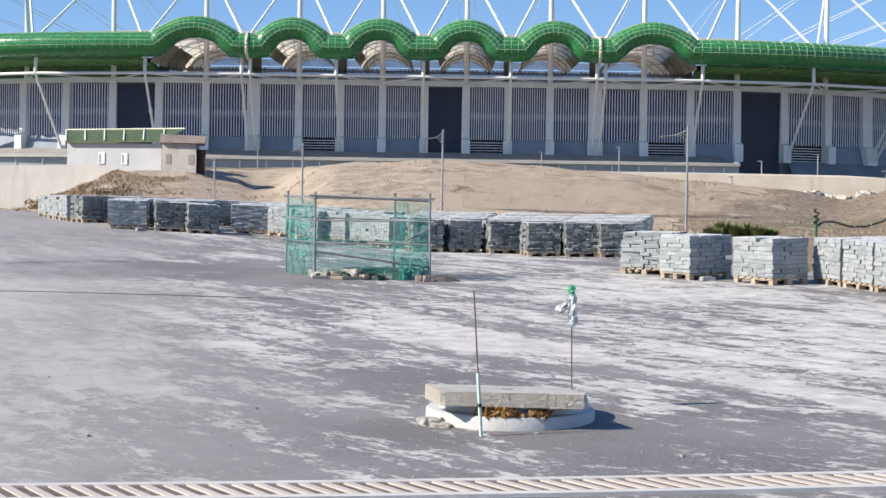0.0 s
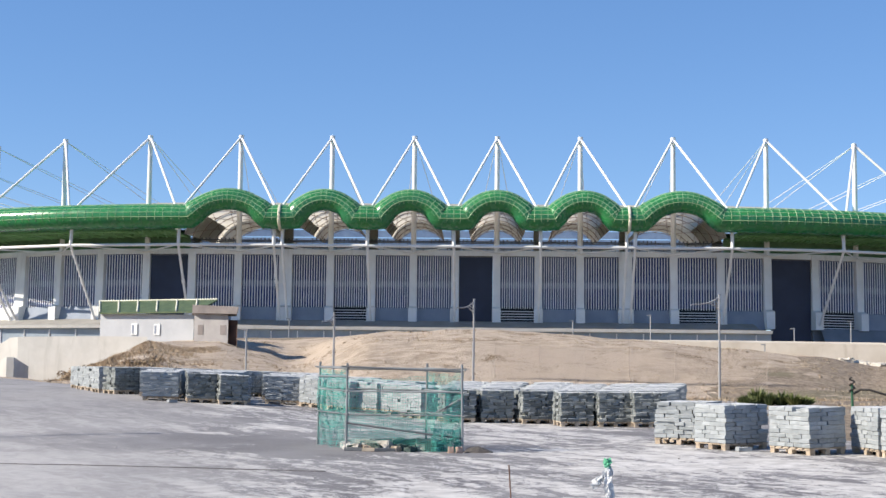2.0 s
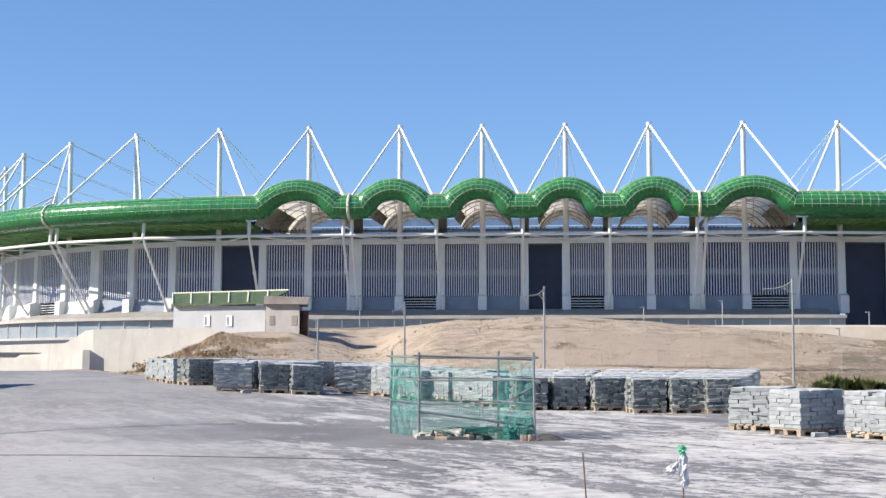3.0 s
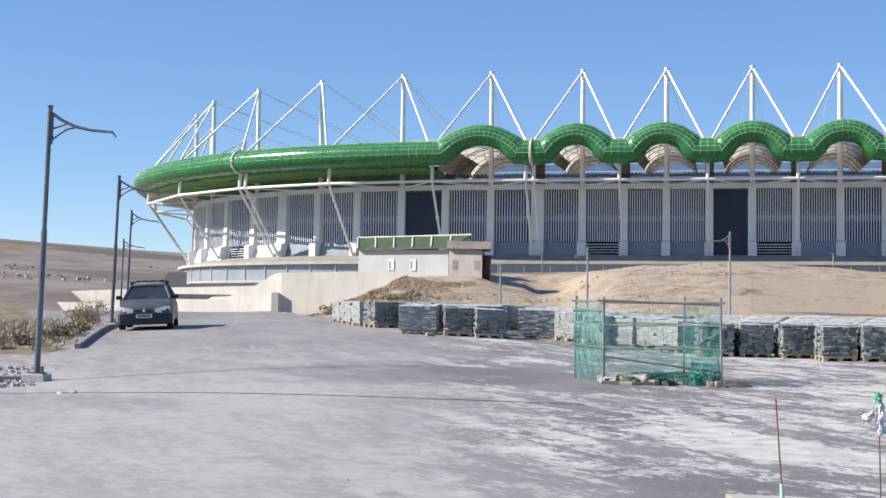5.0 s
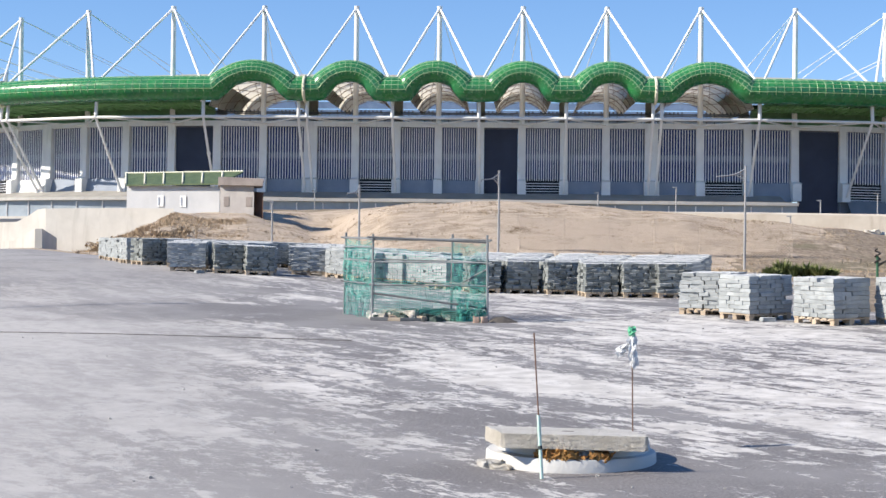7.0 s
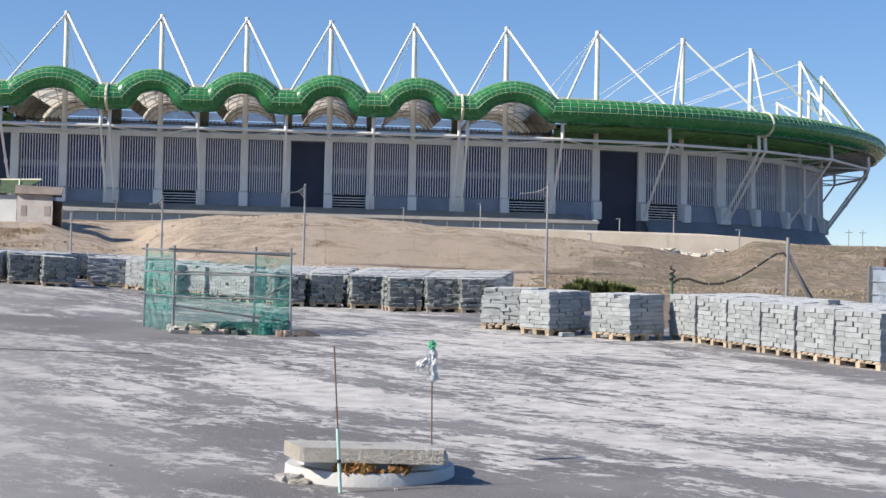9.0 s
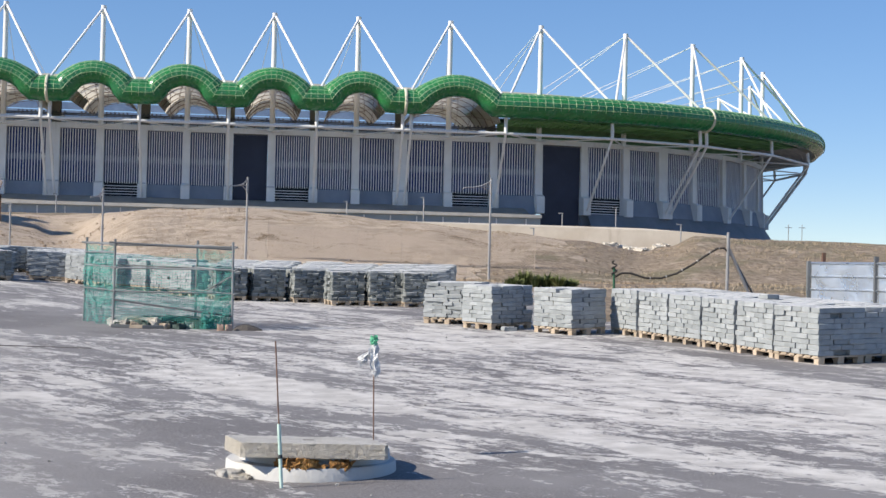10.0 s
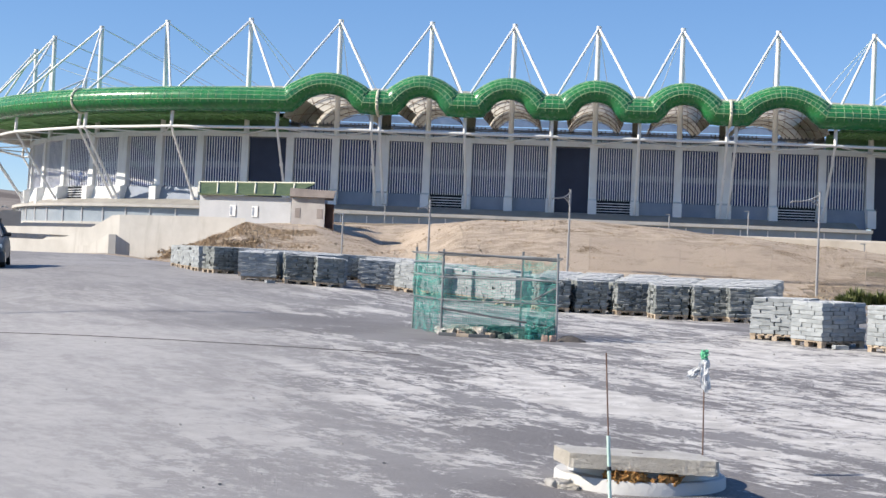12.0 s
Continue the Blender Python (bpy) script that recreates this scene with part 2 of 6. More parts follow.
SEAM = plain("cream_expansion_joint", (0.58, 0.56, 0.42), (0.68, 0.66, 0.52), 0.8, 9.0, (0.5, 0.7))
SOFFIT = plain("green_soffit_panel", (0.08, 0.27, 0.095), (0.13, 0.36, 0.145), 0.5, 6.0, (0.35, 0.6))
WHITE_STEEL = plain("white_painted_steel", (0.72, 0.71, 0.69), (0.84, 0.83, 0.81), 0.4, 8.0, (0.35, 0.55), strength=0.08)
LOUVRE = plain("pale_grey_louvre", (0.80, 0.81, 0.85), (0.87, 0.88, 0.91), 0.5, 10.0, (0.4, 0.6), strength=0.08)
BEHIND = plain("dark_blue_cladding", (0.014, 0.030, 0.115), (0.032, 0.058, 0.19), 0.3, 4.0, (0.3, 0.5), strength=0.1)
MIDBAND = plain("blue_grey_band", (0.13, 0.17, 0.27), (0.19, 0.235, 0.34), 0.3, 4.0, (0.35, 0.55), strength=0.1)
DOOR_NAVY = plain("navy_door_panel", (0.013, 0.019, 0.046), (0.022, 0.030, 0.064), 0.3, 5.0, (0.45, 0.6), strength=0.08)
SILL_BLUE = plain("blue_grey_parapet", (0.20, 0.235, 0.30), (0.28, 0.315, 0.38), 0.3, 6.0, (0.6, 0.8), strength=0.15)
BASE_GREY = plain("slate_grey_base", (0.15, 0.165, 0.195), (0.22, 0.235, 0.265), 0.3, 6.0, (0.6, 0.8), strength=0.15)
SOFFIT_BAR = plain("green_soffit_bar", (0.11, 0.27, 0.09), (0.20, 0.40, 0.17), 0.5, 6.0, (0.4, 0.6))
VENT_SHADE = plain("black_vent_shade", (0.008, 0.009, 0.012), (0.014, 0.015, 0.02), 0.5, 6.0, (0.5, 0.7))
VAULT = plain("beige_vault_sheet", (0.54, 0.51, 0.46), (0.66, 0.625, 0.57), 0.4, 7.0, (0.6, 0.8))
_thin = VAULT.node_tree.nodes.new("ShaderNodeBsdfTranslucent")        # the sheets let daylight through
_thin.inputs[0].default_value = (0.64, 0.60, 0.53, 1)
_both = VAULT.node_tree.nodes.new("ShaderNodeMixShader")
_both.inputs[0].default_value = 0.55
VAULT.node_tree.links.new(VAULT.node_tree.nodes["Principled BSDF"].outputs[0], _both.inputs[1])
VAULT.node_tree.links.new(_thin.outputs[0], _both.inputs[2])
VAULT.node_tree.links.new(_both.outputs[0], VAULT.node_tree.nodes["Material Output"].inputs[0])
APRON = plain("dull_apron_concrete", (0.25, 0.235, 0.215), (0.34, 0.32, 0.295), 0.4, 8.0, (0.8, 0.95))
LATTICE = plain("red_brown_purlin", (0.26, 0.19, 0.15), (0.38, 0.29, 0.23), 0.8, 9.0, (0.6, 0.8))
RECESS = plain("dull_green_recess", (0.09, 0.19, 0.09), (0.17, 0.29, 0.16), 0.6, 3.0, (0.7, 0.9))
PIER = plain("dark_brown_pier", (0.19, 0.185, 0.155), (0.29, 0.275, 0.235), 0.5, 6.0, (0.7, 0.9))
DARK_STEEL = plain("dark_steel", (0.07, 0.075, 0.08), (0.12, 0.125, 0.13), 0.8, 9.0, (0.45, 0.65))
GLAZING = plain("pale_blue_glazing", (0.26, 0.30, 0.34), (0.36, 0.40, 0.44), 0.3, 6.0, (0.12, 0.25), strength=0.05)
FAR_SHEET = plain("pale_translucent_sheet", (0.17, 0.24, 0.36), (0.27, 0.35, 0.48), 0.4, 5.0, (0.3, 0.5))
PALE_SHEET = plain("pale_blue_panel", (0.42, 0.50, 0.62), (0.56, 0.64, 0.74), 0.4, 5.0, (0.3, 0.5))
LAMP_STEEL = plain("grey_blue_lamp_paint", (0.085, 0.10, 0.125), (0.14, 0.155, 0.185), 0.8, 14.0, (0.4, 0.6), 0.2)
FAR_LAMP = plain("galvanised_lamp_steel", (0.29, 0.285, 0.28), (0.40, 0.39, 0.385), 0.8, 14.0, (0.4, 0.6), 0.4)
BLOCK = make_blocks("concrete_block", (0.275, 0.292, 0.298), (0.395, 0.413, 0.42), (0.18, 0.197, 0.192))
# darker copy of BLOCK for stacks turned from the sun; shade is its colour
SHADED_BLOCK = make_blocks("shaded_concrete_block", (0.13, 0.141, 0.136), (0.29, 0.306, 0.298), (0.06, 0.066, 0.06))
PALLET_WOOD = plain("pallet_wood", (0.34, 0.265, 0.19), (0.50, 0.41, 0.31), 3.0, 40.0, (0.8, 0.95), vary=0.2)
GALV = plain("galvanised_tube", (0.17, 0.18, 0.18), (0.29, 0.30, 0.30), 2.0, 30.0, (0.45, 0.65), 0.45, vary=0.15)
RUST = plain("rusty_rebar", (0.11, 0.06, 0.04), (0.20, 0.115, 0.08), 9.0, 80.0, (0.8, 0.95))
PIPE_GREEN = plain("pale_green_sleeve", (0.42, 0.60, 0.52), (0.60, 0.74, 0.66), 8.0, 60.0, (0.5, 0.7))
NET = plain("green_safety_net", (0.05, 0.29, 0.24), (0.11, 0.43, 0.36), 3.0, 30.0, (0.6, 0.8))
TIN = plain("corrugated_tin", (0.50, 0.55, 0.61), (0.62, 0.66, 0.71), 0.6, 2.2, (0.22, 0.42), 0.75, strength=0.6, far=0.06)


# ---------------------------------------------------------------- building tools
class Geo:
    """Gathers corners and faces for one mesh."""

    def __init__(self):
        self.v, self.f, self.m = [], [], []

    def add(self, pts, faces, slot=0):
        k = len(self.v)
        self.v += [tuple(p) for p in pts]
        self.f += [tuple(i + k for i in f) for f in faces]
        self.m += [slot] * len(faces)
        return self

    def box(self, x, y, z, sx, sy, sz, m=None, chamfer=0.0):
        """A block centred on x, y with its foot at z; chamfered along all edges if asked."""
        hx, hy = sx / 2, sy / 2
        if not chamfer:
            pts = [(x + a * hx, y + b * hy, z + c * sz) for c in (0, 1) for a, b in ((-1, -1), (1, -1), (1, 1), (-1, 1))]
            faces = [(3, 2, 1, 0), (4, 5, 6, 7), (0, 1, 5, 4), (1, 2, 6, 5), (2, 3, 7, 6), (3, 0, 4, 7)]
        else:
            c = chamfer
            rings = []
            for zz, k in ((0, c), (c, 0), (sz - c, 0), (sz, c)):
                rings.append([(x + a * (hx - k) , y + b * (hy - k), z + zz) for a, b in ((-1, -1), (1, -1), (1, 1), (-1, 1))])
            pts = [p for r in rings for p in r]
            faces = [(3, 2, 1, 0), (12, 13, 14, 15)]
            faces += [(4 * i + j, 4 * i + (j + 1) % 4, 4 * i + 4 + (j + 1) % 4, 4 * i + 4 + j) for i in range(3) for j in range(4)]
        if m is not None:
            pts = [m @ Vector(p) for p in pts]
        return self.add(pts, faces)

    def tube(self, path, r, sides=8, r2=None, closed=False):
        """A round bar along a path of points."""
        path = [Vector(p) for p in path]
        n, rings = len(path), []
        for i, p in enumerate(path):
            a = path[i - 1] if i or closed else p
            b = path[(i + 1) % n] if i < n - 1 or closed else p
            t = (b - a).normalized()
            side = t.cross(Vector((0, 0, 1)))
            side = (side if side.length > 0.02 else t.cross(Vector((1, 0, 0)))).normalized()
            up = side.cross(t)
            rr = r if r2 is None else r + (r2 - r) * i / (n - 1)
            rings.append([p + (side * math.cos(q) + up * math.sin(q)) * rr for q in (2 * math.pi * j / sides for j in range(sides))])
        faces = []
        for i in range(n if closed else n - 1):
            j = (i + 1) % n
            faces += [(i * sides + k, i * sides + (k + 1) % sides, j * sides + (k + 1) % sides, j * sides + k) for k in range(sides)]
        if not closed:
            faces += [tuple(range(sides))[::-1], tuple(range((n - 1) * sides, n * sides))]
        return self.add([p for ring in rings for p in ring], faces)

    def sheet(self, fn, nu, nv, slot=0):
        """A grid of fn(u, v), u and v from 0 to 1."""
        pts = [fn(i / nu, j / nv) for j in range(nv + 1) for i in range(nu + 1)]
        faces = [(j * (nu + 1) + i, j * (nu + 1) + i + 1, (j + 1) * (nu + 1) + i + 1, (j + 1) * (nu + 1) + i) for j in range(nv) for i in range(nu)]
        return self.add(pts, faces, slot)

    def slab(self, outline, z0, z1):
        """An upright prism over an outline of x, y corners; z0 and z1 are numbers or one height a corner."""
        n = len(outline)
        low = z0 if isinstance(z0, (list, tuple)) else [z0] * n
        top = z1 if isinstance(z1, (list, tuple)) else [z1] * n
        pts = [(x, y, z) for (x, y), z in zip(outline, low)] + [(x, y, z) for (x, y), z in zip(outline, top)]
        faces = [tuple(range(n))[::-1], tuple(range(n, 2 * n))] + [(i, (i + 1) % n, n + (i + 1) % n, n + i) for i in range(n)]
        return self.add(pts, faces)

    def mesh(self, name, *mats, smooth_shade=False):
        me = bpy.data.meshes.new(name)
        me.from_pydata(self.v, [], self.f)
        for m in mats:
            me.materials.append(m)
        if len(mats) > 1:
            me.polygons.foreach_set("material_index", self.m)
        bm = bmesh.new()
        bm.from_mesh(me)
        bmesh.ops.recalc_face_normals(bm, faces=bm.faces)
        bm.to_mesh(me)
        bm.free()
        if smooth_shade:
            me.polygons.foreach_set("use_smooth", [True] * len(me.polygons))
            me.set_sharp_from_angle(angle=radians(40))
        me.update()
        return me


def part(name, geo, material, parent, label="", smooth_shade=False):
    """Links a Geo, or a mesh that is ready, as one mesh object under a thing or a part."""
    me = geo.mesh(name, material, smooth_shade=smooth_shade) if isinstance(geo, Geo) else geo
    ob = new(name, me)
    ob.parent = parent
    return tagged(ob, label) if label else ob


def thing(name, label, category, m=None, group="", kind=""):
    ob = new(name)
    ob.empty_display_size = 0.2
    if m is not None:
        ob.matrix_basis = m
    return tagged(ob, label, category, group, kind)


def solid(name, geo, material, label, category, kind="", smooth_shade=False, group=""):
    ob = new(name, geo.mesh(name, material, smooth_shade=smooth_shade) if isinstance(geo, Geo) else geo)
    return tagged(ob, label, category, group, kind)


def bearing(deg, r):
    """The place at a bearing (degrees to the right of +y) and a distance from the middle of the camera's stand."""
    return r * math.sin(radians(deg)), r * math.cos(radians(deg))


def sight(deg, up, r):
    """The place at a bearing, seen at a slope, at a distance over the ground."""
    x, y = bearing(deg, r)
    return x, y, 1.6 + r * math.tan(radians(up))


# ---------------------------------------------------------------- ground
def smooth(a, b, v):
    """0 below a, 1 above b, gliding between."""
    k = min(max((v - a) / (b - a), 0.0), 1.0)
    return k * k * (3 - 2 * k)


def along(table, v):
    """Glides through a short table of (place, value)."""
    if v <= table[0][0]:
        return table[0][1]
    for (a, p), (b, q) in zip(table, table[1:]):
        if v <= b:
            return p + (q - p) * smooth(a, b, v)
    return table[-1][1]


# slope of sight (degrees) at which the bank's crest stands, by bearing to the right
CREST = ((-27, 0.15), (-17.6, 0.12), (-16.6, 0.2), (-14.8, 0.98), (-14.0, 1.28), (-12.8, 1.76), (-9.7, 1.9), (-6, 2.0), (-3.8, 2.25), (-0.6, 2.38), (2.7, 2.22), (5.1, 2.05),
         (9.2, 1.72), (12, 1.42), (14.7, 1.05), (15.7, 1.25), (16.8, 1.66), (19.2, 1.60), (21.3, 1.55), (23.7, 1.51), (40, 1.3))


def yard_height(x, y):
    v = y - 11.4
    z = 0.017 * (math.sqrt(v * v + 9) + v)
    z += 0.015 * 0.5 * (x + math.sqrt(x * x + 4))
    z -= 0.42 * math.exp(-((x + 17) / 7) ** 2 - ((y - 27) / 11) ** 2)
    z += 0.28 * math.exp(-((x + 11) / 6) ** 2 - ((y - 43) / 13) ** 2) - 0.1 * math.exp(-((x - 2) / 5) ** 2 - ((y - 40) / 8) ** 2)
    z += 0.14 * math.exp(-((x + 18) / 4) ** 2 - ((y - 46) / 6) ** 2)
    flat = smooth(42, 62, y) * smooth(-16, -6, x)
    return z * (1 - flat) + min(z, 1.25) * flat


def ground_height(x, y):
    z = yard_height(x, y)
    if y > 60:
        bearing = math.degrees(math.atan2(x, y))
        r = math.hypot(x, y)
        top = 110 + 26 * smooth(-14, -11, bearing) * (1 - smooth(-7, -4.5, bearing))
        crest = 1.6 + (top - 2) * math.tan(math.radians(along(CREST, bearing)))
        left = 1 - smooth(-18.5, -14.0, bearing)
        foot = 1.25 * (1 - left) + 2.0 * left
        bank = foot + (crest - foot) * smooth(74, top, r) ** 0.8
        z = z + (bank - z) * smooth(60, 74, y)
        # a gully runs down beside the service building
        dip = along(((-10.4, 0.0), (-9.8, 0.3), (-9.3, 0.7), (-8.6, 1.0), (-7.7, 1.7), (-7.1, 1.6), (-5.8, 0.0)), bearing) * math.exp(-((r - 124) / (7.0 if r > 124 else 24.0)) ** 2)
        if r > top:
            z = crest + (r - top) * 0.036 * (1 - left) * (1 - smooth(14, 19, bearing))
            z = min(z, 9.5)
        z -= dip
        # far rise of the hills on the one side
        z += left * ((40 + 0.9 * (-24 - bearing)) * smooth(280, 900, r) * smooth(60, 480, y) - 4 * smooth(85, 130, r) * (1 - smooth(260, 500, r)))
    return z


def ground_mesh():
    def lines(dense0, dense1, step, far0, far1):
        out = list(np.arange(dense0, dense1 + 1e-6, step))
        k, s = dense1, step
        while k < far1:
            s *= 1.16
            k += s
            out.append(k)
        k, s = dense0, step
        while k > far0:
            s *= 1.16
            k -= s
            out.insert(0, k)
        return out
    xs, ys = lines(-34, 34, 0.6, -3800, 3800), lines(6, 136, 0.6, -2500, 4200)
    g = Geo()
    for y in ys:
        for x in xs:
            z = ground_height(x, y)
            r = math.hypot(x, y)
            if 70 < r < 1500:
                k = smooth(72, 84, r)
                z += k * (0.07 * noise.noise((x * 0.7, y * 0.7, 6)) + 0.16 * noise.noise((x * 0.22, y * 0.22, 3)) + 0.14 * noise.noise((x * 0.06, y * 0.06, 7))) * (1 + smooth(300, 700, r) * 6)
            if r < 75:
                z += 0.012 * noise.noise((x * 0.9, y * 0.9, 1))
            g.v.append((x, y, z))
    n = len(xs)
    for j in range(len(ys) - 1):
        for i in range(n - 1):
            x, y = (xs[i] + xs[i + 1]) / 2, (ys[j] + ys[j + 1]) / 2
            b, r = math.degrees(math.atan2(x, y)), math.hypot(x, y)
            edge = 66 + 12 * (1 - smooth(-19, -15.5, b)) - 36 * smooth(8.5, 12.0, b) + 1.5 * noise.noise((x * 0.2, y * 0.2, 0))
            slot = 0
            if y > 0 and r > edge or y < -60 or abs(x) > 60:
                slot = 2 if b > 8.3 + 0.13 * max(r - 74, -8) + 3.0 * noise.noise((x * 0.10, y * 0.10, 5)) + 1.2 * noise.noise((x * 0.5, y * 0.5, 2)) or b < -19 or r > 135 else 1
            if r > 170 and b < -18:
                slot = 3
            if b < -24.6 and r > 40 and y > 0 and x < -0.545 * y + 2.2:
                slot = 2
            g.f.append((j * n + i, j * n + i + 1, (j + 1) * n + i + 1, (j + 1) * n + i))
            g.m.append(slot)
    return g.mesh("ground", YARD, SOIL, GRASS, HILL, smooth_shade=True)


ground = tagged(new("ground", ground_mesh()), "dusty asphalt yard rising to a bare soil bank and parched grass", "ground", kind="structure")

# ---------------------------------------------------------------- stadium
MID_X, WALL_Y, FLAT, BEND = -5.0, 225.0, 38.0, 63.0
COLUMNS = [0, 6.35, 12.7, 19.05, 25.9, 33.2, 40.3, 47.46, 55.1, 62.8, 70.5, 78.2, 87.2, 96.3, 106, 115.5, 125, 134.8, 144, 154]
MASTS = [6.35, 19.05, 33.2, 47.46, 62.4, 77.5, 94.4, 113.5, 133.5, 154]
NODES = [0, 12.7, 25.9, 40.3, 55.1, 70.5, 87.2, 106, 125, 144]
TWIN = (25.9, 70.5)
RING_OUT, TUBE_Z, TUBE_R = 9.6, 26.8, 1.8
TRUSS_Z, FOOT_Z, HEAD_Z = 22.7, 12.0, 22.9


def ring(s, out=0.0):
    """Place on the stadium's oval, s metres along its wall from the middle of the front, out metres outside it."""
    side, a = (1 if s >= 0 else -1), abs(s)
    if a <= FLAT:
        p = (a, -out)
    else:
        q = (a - FLAT) / BEND
        if q < math.pi / 2:
            p = (FLAT + (BEND + out) * math.sin(q), BEND - (BEND + out) * math.cos(q))
        else:
            p = (FLAT + BEND + out, BEND + (q - math.pi / 2) * BEND)
    return MID_X + side * p[0], WALL_Y + p[1]


def ring3(s, out, z):
    return Vector((*ring(s, out), z))


def facing(s):
    """The pose with x along the wall and -y outwards at s."""
    a, b = Vector(ring(s - 0.05)), Vector(ring(s + 0.05))
    d = b - a
    return math.degrees(math.atan2(d.y, d.x))


def pulled(s):
    """How far the podium draws in towards the wall round the bend."""
    return 7.5 * smooth(72, 112, -s)


def ring_bar(g, s0, s1, n, out0, out1, z0, z1, pull=None):
    """A bar of oblong section along the oval."""
    pts = []
    for i in range(n + 1):
        s = s0 + (s1 - s0) * i / n
        p = pull(s) if pull else 0.0
        pts += [ring3(s, out0 - p, z0), ring3(s, out0 - p, z1), ring3(s, out1 - p, z1), ring3(s, out1 - p, z0)]
    return g.add(pts, [(4 * i + k, 4 * i + (k + 1) % 4, 4 * i + 4 + (k + 1) % 4, 4 * i + 4 + k) for i in range(n) for k in range(4)] + [(0, 1, 2, 3), (4 * n + 3, 4 * n + 2, 4 * n + 1, 4 * n)])


def both(values):
    return sorted({v for k in values for v in (k, -k)})


stadium = thing("stadium", "oval stadium with scalloped glossy green roof rim and white masts", "stadium")
# arches of the rim: middle along the wall, height of the circle's centre, radius of the tube's middle line
ARCHES = [(sgn * a, zc, rad) for a, zc, rad in ((6.35, 24.45, 4.98), (19.05, 24.45, 4.98), (33.2, 22.15, 7.28)) for sgn in (-1, 1)]


def rim_path():
    """The middle line of the rim tube: (s, z, ring rib here?)."""
    out, s = [], -158.0
    spans = sorted((a - math.sqrt(r * r - (TUBE_Z - zc) ** 2), a + math.sqrt(r * r - (TUBE_Z - zc) ** 2), a, zc, r) for a, zc, r in ARCHES)
    for lo, hi, a, zc, r in spans + [(158.0, 0, 0, 0, 0)]:
        n = max(1, round((lo - s) / 1.02))
        out += [(s + (lo - s) * i / n, TUBE_Z) for i in range(n)]
        if hi:
            q0 = math.atan2(TUBE_Z - zc, lo - a)
            q1 = math.atan2(TUBE_Z - zc, hi - a)
            n = round(abs(q1 - q0) * r / 0.72)
            out += [(a + r * math.cos(q0 + (q1 - q0) * i / n), zc + r * math.sin(q0 + (q1 - q0) * i / n)) for i in range(n)]
            s = hi
    return out + [(158.0, TUBE_Z)]


RIM = rim_path()


def rim_frames():
    frames = []
    for i, (s, z) in enumerate(RIM):
        p = ring3(s, RING_OUT, z)
        a = ring3(*[RIM[max(i - 1, 0)][0], RING_OUT, RIM[max(i - 1, 0)][1]])
        b = ring3(*[RIM[min(i + 1, len(RIM) - 1)][0], RING_OUT, RIM[min(i + 1, len(RIM) - 1)][1]])
        t = (b - a).normalized()
        outward = (Vector((*ring(s, 1), 0)) - Vector((*ring(s, 0), 0))).normalized()
        up = outward.cross(t)
        up = up if up.z > 0 else -up
        frames.append((p, t, outward, up.normalized()))
    return frames


RIM_FRAMES = rim_frames()


def on_rim(k, q, lift=0.0):
    """A point on the rim's skin: q degrees from outwards towards up."""
    p, t, o, u = RIM_FRAMES[k]
    r = TUBE_R * (1 - 0.12 * smooth(27.4, 28.6, RIM[k][1])) + lift
    return p + o * (math.cos(radians(q)) * r * 1.15) + u * (math.sin(radians(q)) * r)


